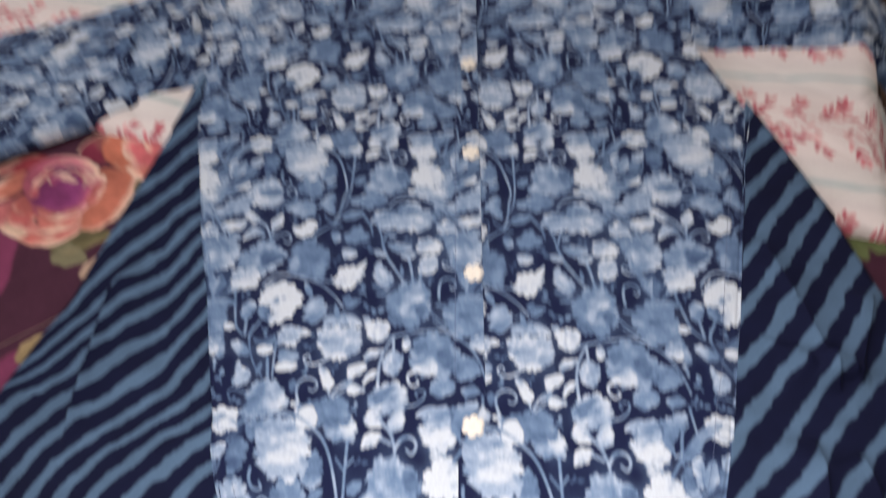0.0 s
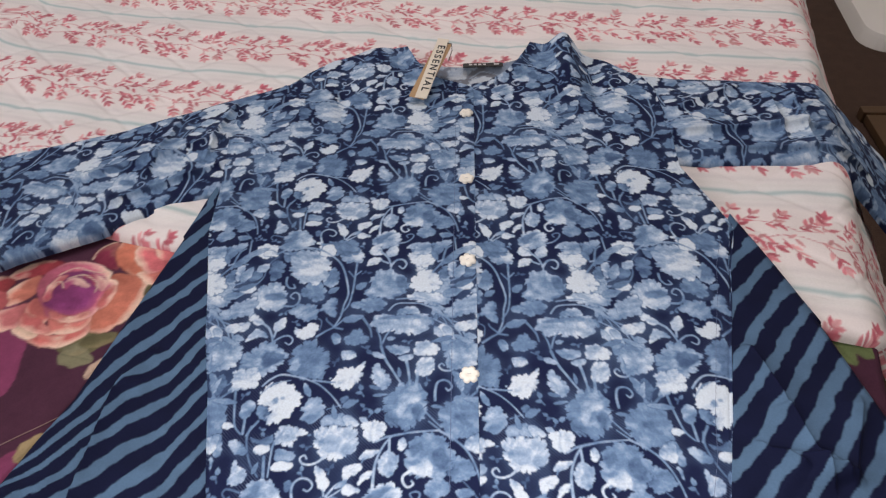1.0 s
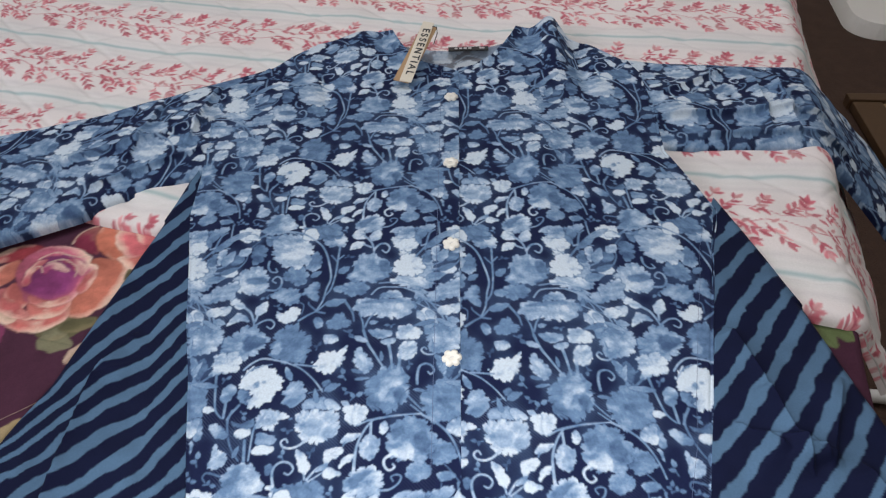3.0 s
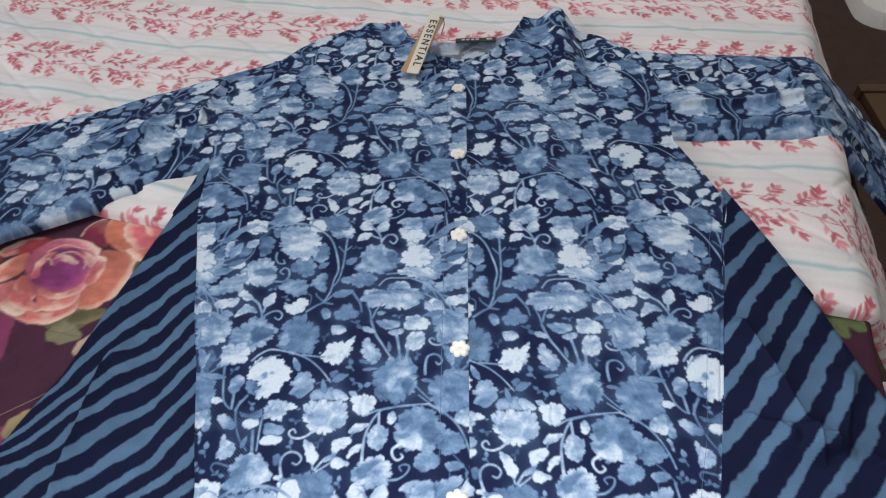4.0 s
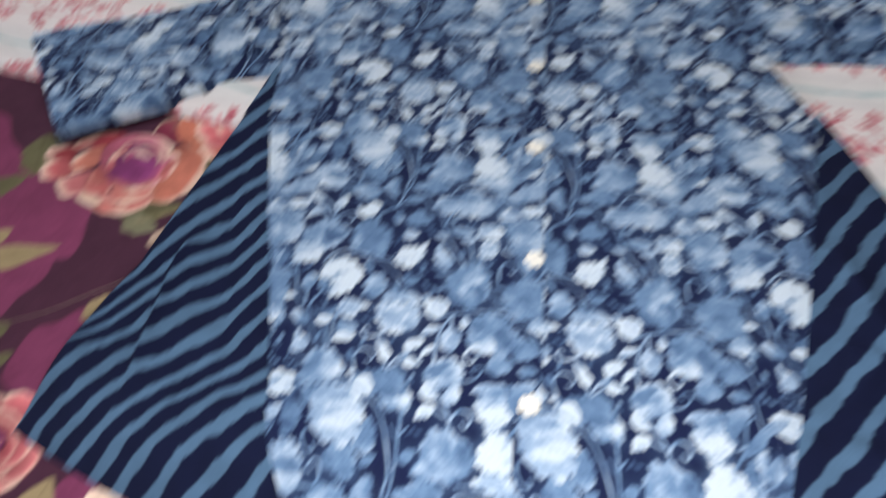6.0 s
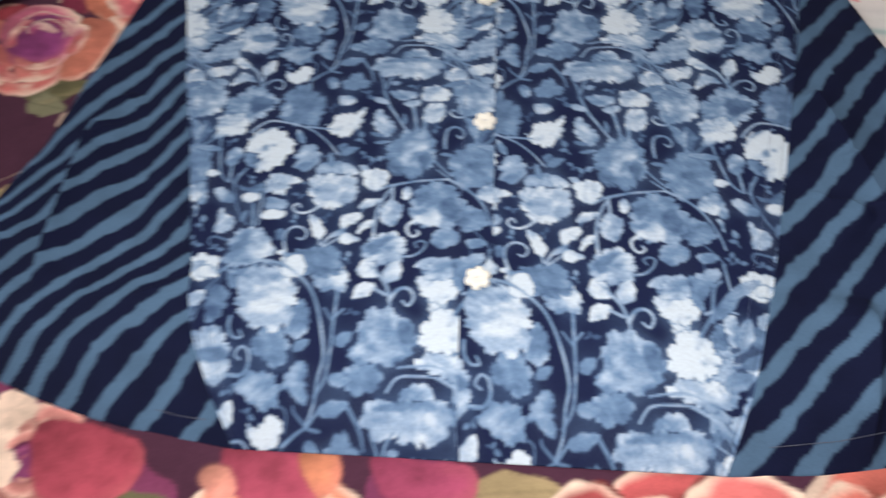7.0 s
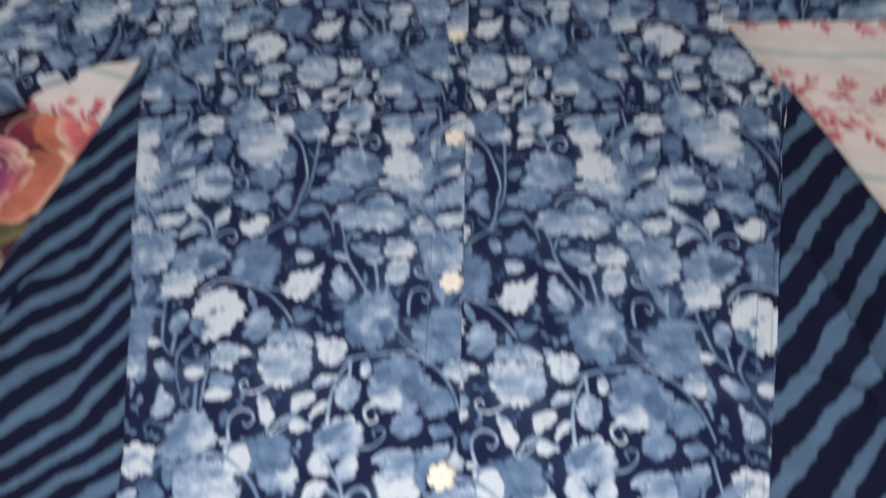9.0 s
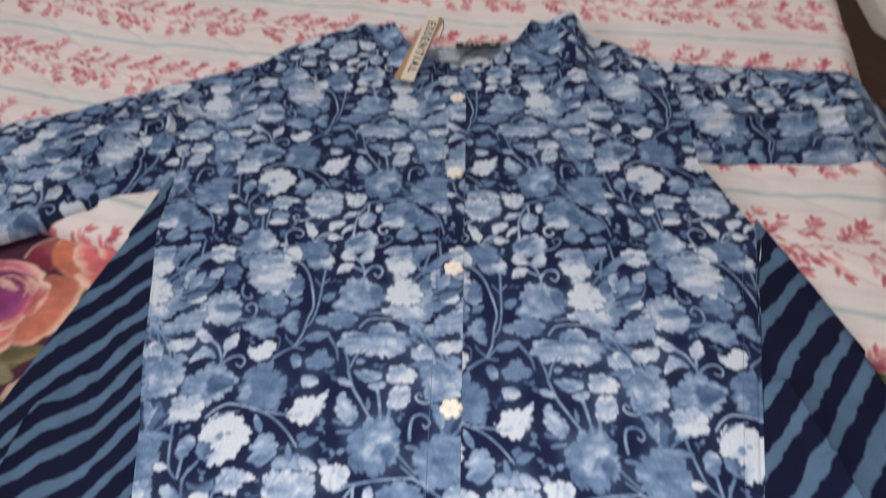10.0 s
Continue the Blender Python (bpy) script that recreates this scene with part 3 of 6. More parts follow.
blossom(cloth, 0.62, (-0.0682, 0.0313), (-0.0588, 0.0323), (-0.0484, 0.0309), (-0.0503, 0.0237), (-0.0587, 0.0221), (-0.0634, 0.024))
blossom(cloth, 0.68, (-0.0578, 0.0191), (-0.0531, 0.022), (-0.0457, 0.0219), (-0.0476, 0.0166), (-0.055, 0.0156))
blossom(cloth, 0.85, (-0.0447, 0.0237), (-0.0422, 0.0338), (-0.0351, 0.0367), (-0.0281, 0.0336), (-0.0222, 0.0274), (-0.0285, 0.0216), (-0.0377, 0.0218))
blossom(cloth, 0.8, (-0.0436, 0.0045), (-0.0416, 0.0142), (-0.0378, 0.0188), (-0.0299, 0.0187), (-0.0274, 0.0117), (-0.0313, 0.0026), (-0.0382, -0.0001))
blossom(cloth, 0.66, (-0.0143, 0.0273), (-0.0105, 0.0363), (-0.0042, 0.0392), (0.005, 0.036), (0.0091, 0.0287), (0.0083, 0.0181), (0.0055, 0.0112), (-0.0029, 0.0084), (-0.009, 0.0125), (-0.0124, 0.0184))
wash(cloth, 0.82, (-0.0039, 0.0212), (0.004, 0.0228), (0.0047, 0.0135), (-0.0026, 0.0124))
blossom(cloth, 0.65, (-0.014, 0.0041), (-0.0095, 0.0034), (-0.0053, -0.0017), (-0.005, -0.0099), (-0.0075, -0.0153), (-0.0103, -0.0098))
blossom(cloth, 0.52, (-0.0682, -0.0252), (-0.0665, -0.0172), (-0.0585, -0.0119), (-0.0532, -0.0065), (-0.0428, -0.0067), (-0.0372, -0.0149), (-0.0356, -0.0255), (-0.0376, -0.0359), (-0.0433, -0.0434), (-0.0507, -0.0483), (-0.0584, -0.0467), (-0.0648, -0.0417), (-0.068, -0.033))
wash(cloth, 0.76, (-0.0585, -0.0253), (-0.0518, -0.012), (-0.0429, -0.0094), (-0.0386, -0.0202), (-0.0497, -0.028), (-0.0562, -0.0408))
wash(cloth, 0.7, (-0.0562, -0.0408), (-0.0497, -0.0332), (-0.0463, -0.0408), (-0.0519, -0.0473))
wash(cloth, 0.4, (-0.0471, -0.0306), (-0.0388, -0.0281), (-0.0412, -0.0409), (-0.0455, -0.0398))
blossom(cloth, 0.52, (-0.0236, -0.0309), (-0.019, -0.0257), (-0.0123, -0.0216), (-0.0055, -0.018), (0.0021, -0.0234), (0.0063, -0.0302), (0.0058, -0.0413), (0.0041, -0.0522), (-0.0058, -0.056), (-0.0163, -0.0569), (-0.0223, -0.051), (-0.0249, -0.0411))
wash(cloth, 0.62, (-0.0192, -0.0294), (-0.0129, -0.0336), (-0.0156, -0.0436), (-0.0219, -0.0411))
wash(cloth, 0.6, (-0.006, -0.0259), (0.0016, -0.0301), (-0.0005, -0.0413), (-0.0059, -0.0387))
blossom(cloth, 0.5, (-0.1016, -0.029), (-0.0962, -0.0222), (-0.0886, -0.0234), (-0.0936, -0.0286), (-0.0989, -0.0301))
blossom(cloth, 0.7, (-0.101, -0.0378), (-0.0954, -0.0363), (-0.0909, -0.0404), (-0.0876, -0.0455), (-0.097, -0.0464))
blossom(cloth, 0.85, (-0.0865, -0.0405), (-0.0835, -0.0395), (-0.0808, -0.043), (-0.0757, -0.0416), (-0.0691, -0.0431), (-0.0669, -0.0482), (-0.0702, -0.0555), (-0.0751, -0.0593), (-0.0815, -0.0578), (-0.0839, -0.0515))
blossom(cloth, 0.55, (-0.2002, -0.0545), (-0.1938, -0.0535), (-0.191, -0.0619), (-0.1917, -0.0714), (-0.196, -0.0714))
blossom(cloth, 0.58, (-0.1873, -0.0585), (-0.1814, -0.0571), (-0.175, -0.062), (-0.1708, -0.0691), (-0.1779, -0.07), (-0.1828, -0.0667))
blossom(cloth, 0.5, (-0.1706, -0.0547), (-0.1628, -0.0572), (-0.1535, -0.0529), (-0.1539, -0.0597), (-0.1591, -0.0621), (-0.1668, -0.0596))
blossom(cloth, 0.78, (-0.167, -0.0668), (-0.1643, -0.062), (-0.1558, -0.0611), (-0.155, -0.0669), (-0.161, -0.0697))
blossom(cloth, 0.8, (-0.1499, -0.0474), (-0.1449, -0.045), (-0.136, -0.0466), (-0.1233, -0.0531), (-0.1331, -0.054), (-0.1368, -0.0589), (-0.1385, -0.0632), (-0.1451, -0.0612), (-0.1517, -0.0597))
blossom(cloth, 0.58, (-0.1499, -0.0669), (-0.1446, -0.0655), (-0.1359, -0.0675), (-0.1341, -0.0717), (-0.1391, -0.0763), (-0.1474, -0.0763))
blossom(cloth, 0.95, (-0.1512, -0.0795), (-0.1455, -0.0754), (-0.137, -0.0763), (-0.1356, -0.0809), (-0.1424, -0.0832), (-0.1486, -0.0831))
blossom(cloth, 0.8, (-0.1211, -0.0575), (-0.1202, -0.0492), (-0.1122, -0.0468), (-0.1014, -0.0464), (-0.0904, -0.0494), (-0.0886, -0.0602), (-0.0924, -0.0687), (-0.0998, -0.0719), (-0.1059, -0.0742), (-0.1131, -0.0718), (-0.1187, -0.0657))
wash(cloth, 0.68, (-0.1175, -0.06), (-0.1095, -0.0527), (-0.1007, -0.0562), (-0.1043, -0.0672), (-0.1126, -0.0686))
blossom(cloth, 0.9, (-0.1187, -0.0796), (-0.1136, -0.081), (-0.109, -0.0878), (-0.1081, -0.0944), (-0.1109, -0.0988), (-0.1152, -0.0957), (-0.1174, -0.09))
blossom(cloth, 0.85, (-0.0983, -0.0958), (-0.0935, -0.0936), (-0.0852, -0.0988), (-0.0931, -0.1023), (-0.098, -0.1001))
blossom(cloth, 0.66, (-0.182, -0.092), (-0.1807, -0.0853), (-0.1786, -0.0738), (-0.1748, -0.0807), (-0.1696, -0.0821), (-0.1694, -0.0885), (-0.1738, -0.0942), (-0.1793, -0.0933))
wash(cloth, 0.8, (-0.1797, -0.0911), (-0.1762, -0.0875), (-0.1706, -0.0885), (-0.1744, -0.0933))
blossom(cloth, 0.6, (-0.1733, -0.1135), (-0.1696, -0.1072), (-0.169, -0.0986), (-0.1619, -0.0912), (-0.1539, -0.0899), (-0.1471, -0.0943), (-0.1422, -0.1009), (-0.1408, -0.1085), (-0.1446, -0.1135), (-0.1522, -0.1156), (-0.1597, -0.1185), (-0.1677, -0.1185))
wash(cloth, 0.9, (-0.1548, -0.0921), (-0.1471, -0.0943), (-0.1419, -0.103), (-0.1459, -0.1094), (-0.152, -0.103))
wash(cloth, 0.8, (-0.1646, -0.1127), (-0.1536, -0.106), (-0.1449, -0.1115), (-0.1562, -0.1156))
wash(cloth, 0.45, (-0.1675, -0.1072), (-0.1632, -0.0965), (-0.1574, -0.0943), (-0.1581, -0.103))
blossom(cloth, 0.6, (-0.1714, -0.1197), (-0.1632, -0.1218), (-0.1556, -0.1197), (-0.1587, -0.125), (-0.1667, -0.1242))
blossom(cloth, 0.85, (-0.1877, -0.1218), (-0.1836, -0.1185), (-0.1769, -0.1201), (-0.1742, -0.1266), (-0.186, -0.1266))
blossom(cloth, 0.5, (-0.1405, -0.0921), (-0.1354, -0.0899), (-0.1338, -0.0965), (-0.1384, -0.0987))
blossom(cloth, 0.75, (-0.1384, -0.1085), (-0.1335, -0.106), (-0.1308, -0.1094), (-0.1338, -0.1106))
blossom(cloth, 0.5, (-0.1307, -0.1136), (-0.1292, -0.1094), (-0.1195, -0.1065), (-0.1116, -0.1052), (-0.1037, -0.1044), (-0.0974, -0.1094), (-0.0961, -0.1169), (-0.0955, -0.1218), (-0.1002, -0.1258), (-0.1118, -0.1258), (-0.1198, -0.1238), (-0.1282, -0.1185))
wash(cloth, 0.64, (-0.1131, -0.1115), (-0.0992, -0.1115), (-0.0975, -0.1197), (-0.1105, -0.1185))
blossom(cloth, 0.92, (-0.1335, -0.1238), (-0.1307, -0.1136), (-0.1231, -0.1102), (-0.118, -0.1185), (-0.1196, -0.1258), (-0.1304, -0.127))
blossom(cloth, 0.85, (-0.0864, -0.0729), (-0.0833, -0.0673), (-0.0771, -0.0655), (-0.0716, -0.0674), (-0.0769, -0.072), (-0.083, -0.0734))
blossom(cloth, 0.85, (-0.0978, -0.0901), (-0.0979, -0.0811), (-0.0932, -0.0779), (-0.085, -0.0766), (-0.0843, -0.0825), (-0.0906, -0.087), (-0.0953, -0.091))
blossom(cloth, 0.85, (-0.0871, -0.0923), (-0.0834, -0.0857), (-0.0765, -0.0826), (-0.0764, -0.087), (-0.0823, -0.0915), (-0.0862, -0.0945))
blossom(cloth, 0.78, (-0.0583, -0.0628), (-0.0562, -0.0566), (-0.052, -0.0566), (-0.0507, -0.0628), (-0.0549, -0.0675))
blossom(cloth, 0.75, (-0.0726, -0.0767), (-0.0686, -0.0688), (-0.0624, -0.0675), (-0.0582, -0.0722), (-0.0582, -0.079), (-0.0622, -0.0858), (-0.067, -0.088), (-0.0712, -0.0835))
wash(cloth, 0.6, (-0.0672, -0.079), (-0.0615, -0.0767), (-0.0622, -0.0844), (-0.0663, -0.0862))
blossom(cloth, 0.55, (-0.0192, -0.0738), (-0.0109, -0.0724), (-0.0051, -0.077), (-0.0025, -0.086), (-0.01, -0.0904), (-0.0161, -0.0926), (-0.021, -0.0859))
blossom(cloth, 0.58, (-0.039, -0.099), (-0.0361, -0.0925), (-0.0279, -0.0881), (-0.0221, -0.0925), (-0.0212, -0.099), (-0.0265, -0.1033), (-0.0344, -0.1045))
blossom(cloth, 0.55, (-0.052, -0.0722), (-0.0491, -0.0628), (-0.0435, -0.0566), (-0.0372, -0.0533), (-0.0308, -0.0534), (-0.0246, -0.0558), (-0.0199, -0.063), (-0.017, -0.0701), (-0.0195, -0.0792), (-0.0239, -0.0881), (-0.0319, -0.0881), (-0.042, -0.0881), (-0.05, -0.0845), (-0.0516, -0.0791))
wash(cloth, 0.4, (-0.0478, -0.0628), (-0.0394, -0.0596), (-0.0396, -0.0676), (-0.0479, -0.0731))
wash(cloth, 0.9, (-0.05, -0.0813), (-0.0418, -0.0768), (-0.0355, -0.0723), (-0.0331, -0.0872), (-0.042, -0.0881))
wash(cloth, 0.42, (-0.0326, -0.07), (-0.0249, -0.063), (-0.0192, -0.0747), (-0.0277, -0.0837))
wash(cloth, 0.74, (-0.0225, -0.0644), (-0.0187, -0.063), (-0.0183, -0.0724), (-0.0219, -0.07))
blossom(cloth, 0.72, (-0.0832, -0.1095), (-0.0799, -0.101), (-0.0741, -0.0958), (-0.0641, -0.0924), (-0.0581, -0.0946), (-0.0557, -0.1011), (-0.0561, -0.1095), (-0.0599, -0.1157), (-0.0696, -0.1169), (-0.0795, -0.1136))
wash(cloth, 0.46, (-0.0799, -0.1031), (-0.0721, -0.0967), (-0.0621, -0.095), (-0.066, -0.101), (-0.0737, -0.1086), (-0.0784, -0.1103))
blossom(cloth, 0.85, (-0.0857, -0.1226), (-0.0832, -0.1177), (-0.0754, -0.1197), (-0.0717, -0.1258), (-0.0809, -0.1274))
blossom(cloth, 0.72, (-0.0495, -0.1185), (-0.0444, -0.1136), (-0.0366, -0.1116), (-0.0347, -0.1157), (-0.0426, -0.121), (-0.0464, -0.1202))
blossom(cloth, 0.7, (-0.0426, -0.1257), (-0.0406, -0.1185), (-0.0327, -0.1116), (-0.0269, -0.1128), (-0.0261, -0.1218), (-0.0275, -0.1273), (-0.0389, -0.1273))
blossom(cloth, 0.6, (-0.0177, -0.099), (-0.0124, -0.0969), (-0.0058, -0.0978), (-0.0037, -0.102), (-0.0109, -0.1046), (-0.0156, -0.1037))
blossom(cloth, 0.55, (-0.0232, -0.1177), (-0.0191, -0.1116), (-0.0132, -0.1096), (-0.0064, -0.1075), (-0.0069, -0.1137), (-0.0119, -0.1198), (-0.0168, -0.1257), (-0.0217, -0.1257))
blossom(cloth, 0.72, (-0.0083, -0.0631), (-0.0058, -0.0569), (0.0007, -0.0536), (0.0047, -0.0561), (0.0037, -0.0679), (-0.0024, -0.0678))
blossom(cloth, 0.7, (0.0017, -0.0725), (0.0052, -0.0748), (0.0045, -0.0829), (0.0019, -0.0802))
stem(cloth, 0.0026, 0.66, (-0.1744, 0.1443), (-0.1658, 0.1504), (-0.1551, 0.1532), (-0.1413, 0.1528), (-0.13, 0.1485), (-0.1184, 0.1387), (-0.1113, 0.1285), (-0.1061, 0.112), (-0.1028, 0.0905), (-0.1061, 0.0768), (-0.1083, 0.0636), (-0.1134, 0.052))
stem(cloth, 0.0016, 0.7, (-0.227, 0.0608), (-0.2167, 0.0547), (-0.2086, 0.0514))
stem(cloth, 0.0026, 0.72, (-0.1762, 0.0572), (-0.1705, 0.0519), (-0.1667, 0.0423), (-0.165, 0.033))
stem(cloth, 0.0021, 0.72, (-0.1653, 0.0423), (-0.1641, 0.0486))
stem(cloth, 0.002, 0.72, (-0.1647, 0.0379), (-0.158, 0.0428), (-0.1517, 0.0433), (-0.1483, 0.0388), (-0.1506, 0.034), (-0.1548, 0.0365))
stem(cloth, 0.0023, 0.65, (-0.1615, 0.1135), (-0.1617, 0.1062), (-0.1583, 0.1003), (-0.1531, 0.1002), (-0.1547, 0.1046))
stem(cloth, 0.0025, 0.7, (-0.1608, 0.0781), (-0.1522, 0.0779), (-0.1477, 0.0833), (-0.1481, 0.0916), (-0.1525, 0.0945), (-0.1561, 0.0897), (-0.1527, 0.0868))
stem(cloth, 0.0023, 0.6, (-0.1277, 0.0416), (-0.1195, 0.0477), (-0.1125, 0.052), (-0.1056, 0.0602))
stem(cloth, 0.0022, 0.6, (-0.0965, 0.1304), (-0.0977, 0.1118), (-0.0989, 0.0939), (-0.1021, 0.0767), (-0.1085, 0.0669))
stem(cloth, 0.0017, 0.6, (-0.0978, 0.1132), (-0.0923, 0.119))
stem(cloth, 0.0026, 0.72, (-0.0734, 0.1451), (-0.0674, 0.1372), (-0.0646, 0.1272), (-0.0645, 0.1197))
stem(cloth, 0.0023, 0.72, (-0.0742, 0.1335), (-0.0672, 0.1295))
stem(cloth, 0.0026, 0.78, (-0.0646, 0.1257), (-0.0593, 0.1331), (-0.053, 0.1337), (-0.0498, 0.1282), (-0.053, 0.1223), (-0.0567, 0.1254))
stem(cloth, 0.0016, 0.72, (-0.0591, 0.0839), (-0.049, 0.085), (-0.0365, 0.0847), (-0.0242, 0.0783), (-0.0098, 0.0693), (0.0024, 0.0677))
stem(cloth, 0.0019, 0.72, (-0.0659, 0.0706), (-0.059, 0.0784), (-0.0465, 0.0795), (-0.0366, 0.0786))
stem(cloth, 0.0021, 0.75, (-0.0366, 0.0786), (-0.0244, 0.0716), (-0.015, 0.0616), (-0.0047, 0.0562), (0.001, 0.0548))
stem(cloth, 0.0023, 0.72, (-0.0268, 0.075), (-0.0173, 0.0649), (-0.0083, 0.0518), (-0.0028, 0.0392))
stem(cloth, 0.0018, 0.65, (-0.0235, 0.0696), (-0.0175, 0.0603), (-0.0154, 0.0538))
stem(cloth, 0.0025, 0.7, (-0.0047, 0.0549), (-0.0007, 0.0423), (0.0014, 0.0312))
stem(cloth, 0.002, 0.6, (-0.072, 0.0301), (-0.0732, 0.0405), (-0.0763, 0.0487))
stem(cloth, 0.002, 0.6, (-0.0711, 0.0337), (-0.0675, 0.0435), (-0.0627, 0.0497))
stem(cloth, 0.0023, 0.65, (-0.0254, 0.1171), (-0.0172, 0.128), (-0.0061, 0.1407), (0.0051, 0.1497), (0.0133, 0.1526))
stem(cloth, 0.002, 0.72, (-0.0197, 0.1304), (-0.0117, 0.1332), (-0.0014, 0.1306))
stem(cloth, 0.0017, 0.65, (-0.0105, 0.1051), (-0.0016, 0.1092))
stem(cloth, 0.0017, 0.65, (-0.0117, 0.1001), (-0.0041, 0.1006))
stem(cloth, 0.0022, 0.6, (-0.189, -0.013), (-0.1872, -0.0291), (-0.1845, -0.0446), (-0.1788, -0.0522))
stem(cloth, 0.0022, 0.65, (-0.1774, -0.0396), (-0.1771, -0.0522))
stem(cloth, 0.0022, 0.62, (-0.1666, -0.0407), (-0.1709, -0.0473), (-0.1742, -0.0537))
stem(cloth, 0.0009, 0.6, (-0.1026, -0.0274), (-0.1134, -0.031))
stem(cloth, 0.0026, 0.68, (-0.072, 0.0301), (-0.068, 0.0164), (-0.0632, 0.0076), (-0.0572, -0.0037), (-0.0532, -0.0093))
stem(cloth, 0.003, 0.75, (-0.0517, 0.019), (-0.0495, 0.0074), (-0.0482, -0.0082))
stem(cloth, 0.0028, 0.78, (-0.0412, 0.0073), (-0.0433, -0.0094))
stem(cloth, 0.0021, 0.75, (-0.0116, 0.008), (-0.0153, 0.0052), (-0.0212, 0.0059), (-0.0242, 0.0099), (-0.0218, 0.0127), (-0.0197, 0.0104))
stem(cloth, 0.0023, 0.68, (-0.0285, -0.023), (-0.0283, -0.015), (-0.0262, -0.0069), (-0.0216, -0.0042), (-0.0168, -0.0059), (-0.0148, -0.0109), (-0.0176, -0.0141), (-0.0197, -0.0119))
stem(cloth, 0.0018, 0.6, (-0.0071, -0.0153), (-0.0058, -0.0233))
stem(cloth, 0.0022, 0.6, (-0.0013, -0.0207), (0.0072, -0.0128))
stem(cloth, 0.0017, 0.6, (-0.0367, -0.0333), (-0.0304, -0.041), (-0.0251, -0.047))
stem(cloth, 0.0021, 0.72, (-0.0668, -0.0555), (-0.0541, -0.0527), (-0.0392, -0.0508), (-0.0265, -0.05))
stem(cloth, 0.0022, 0.66, (-0.0265, -0.05), (-0.0163, -0.0569), (-0.0084, -0.0645), (-0.0029, -0.0748), (0.0003, -0.086), (0.0016, -0.0948))
stem(cloth, 0.0021, 0.7, (-0.1446, -0.0475), (-0.1517, -0.0597), (-0.1527, -0.0716), (-0.153, -0.0876))
stem(cloth, 0.0024, 0.62, (-0.1578, -0.0716), (-0.1563, -0.0876))
stem(cloth, 0.0022, 0.85, (-0.1116, -0.0704), (-0.1162, -0.0751), (-0.1222, -0.0778), (-0.1286, -0.0768), (-0.1307, -0.0727), (-0.1275, -0.0703), (-0.1256, -0.0732))
stem(cloth, 0.0021, 0.85, (-0.1326, -0.1073), (-0.1344, -0.0987), (-0.1331, -0.0922), (-0.1282, -0.0886), (-0.1223, -0.09), (-0.1194, -0.0944), (-0.1222, -0.0987), (-0.1256, -0.0974))
stem(cloth, 0.0015, 0.8, (-0.1115, -0.0975), (-0.1106, -0.1031))
stem(cloth, 0.0019, 0.82, (-0.109, -0.1031), (-0.1024, -0.0945), (-0.0946, -0.0901))
stem(cloth, 0.0015, 0.8, (-0.1077, -0.1044), (-0.1027, -0.1009), (-0.0981, -0.0975))
stem(cloth, 0.0015, 0.72, (-0.1578, -0.1185), (-0.1483, -0.1156), (-0.1401, -0.1177), (-0.1356, -0.1226))
stem(cloth, 0.0024, 0.78, (-0.0761, -0.0967), (-0.0756, -0.0857), (-0.0739, -0.0744), (-0.0687, -0.0627), (-0.0625, -0.0546))
stem(cloth, 0.0021, 0.78, (-0.0645, -0.0684), (-0.0642, -0.0579))
stem(cloth, 0.0017, 0.75, (-0.0743, -0.0593), (-0.0668, -0.0555), (-0.0625, -0.0546))
stem(cloth, 0.0023, 0.92, (-0.0492, -0.0836), (-0.0541, -0.0871), (-0.0541, -0.0924), (-0.0509, -0.0959), (-0.0469, -0.0938), (-0.0481, -0.0911))
stem(cloth, 0.0017, 0.7, (-0.058, -0.1116), (-0.0502, -0.1107), (-0.0443, -0.1062), (-0.0422, -0.1011), (-0.0454, -0.0994), (-0.0493, -0.1011), (-0.0478, -0.1045))
stem(cloth, 0.0018, 0.6, (-0.0024, -0.1054), (-0.0022, -0.1177), (-0.0018, -0.1273))
stem(cloth, 0.0012, 0.6, (-0.0831, -0.0729), (-0.0846, -0.0762))
stem(cloth, 0.0019, 0.75, (-0.1678, -0.0078), (-0.1618, -0.0011), (-0.1531, 0.0033), (-0.1388, 0.0002), (-0.1292, -0.0038), (-0.1196, -0.0095), (-0.1098, -0.0194), (-0.1024, -0.03))
stem(cloth, 0.0014, 0.72, (-0.1661, -0.0133), (-0.1589, -0.0057), (-0.1455, -0.0025))
stem(cloth, 0.0019, 0.75, (-0.1269, -0.0039), (-0.113, -0.0057), (-0.1085, -0.0058))
leaf(cloth, -0.2154, 0.127, -0.1955, 0.1457, 0.0065, 0.6)
leaf(cloth, -0.1913, 0.1217, -0.1803, 0.1313, 0.009, 0.9)
leaf(cloth, -0.2047, 0.1088, -0.1955, 0.1279, 0.0089, 0.75)
leaf(cloth, -0.2067, 0.0987, -0.1886, 0.1069, 0.0062, 0.45)
leaf(cloth, -0.2178, 0.0877, -0.1992, 0.0943, 0.0086, 0.65)
leaf(cloth, -0.2096, 0.0514, -0.1929, 0.0523, 0.0104, 0.95)
leaf(cloth, -0.2184, 0.0528, -0.2094, 0.0369, 0.0058, 0.8)
leaf(cloth, -0.2264, 0.053, -0.2202, 0.0371, 0.0046, 0.8)
leaf(cloth, -0.1651, 0.0486, -0.1572, 0.0646, 0.0091, 0.85)
leaf(cloth, -0.1214, 0.0923, -0.1116, 0.0991, 0.006, 0.5)
leaf(cloth, -0.0959, 0.0959, -0.086, 0.1042, 0.0072, 0.55)
leaf(cloth, -0.1001, 0.0767, -0.0865, 0.0764, 0.0076, 0.65)
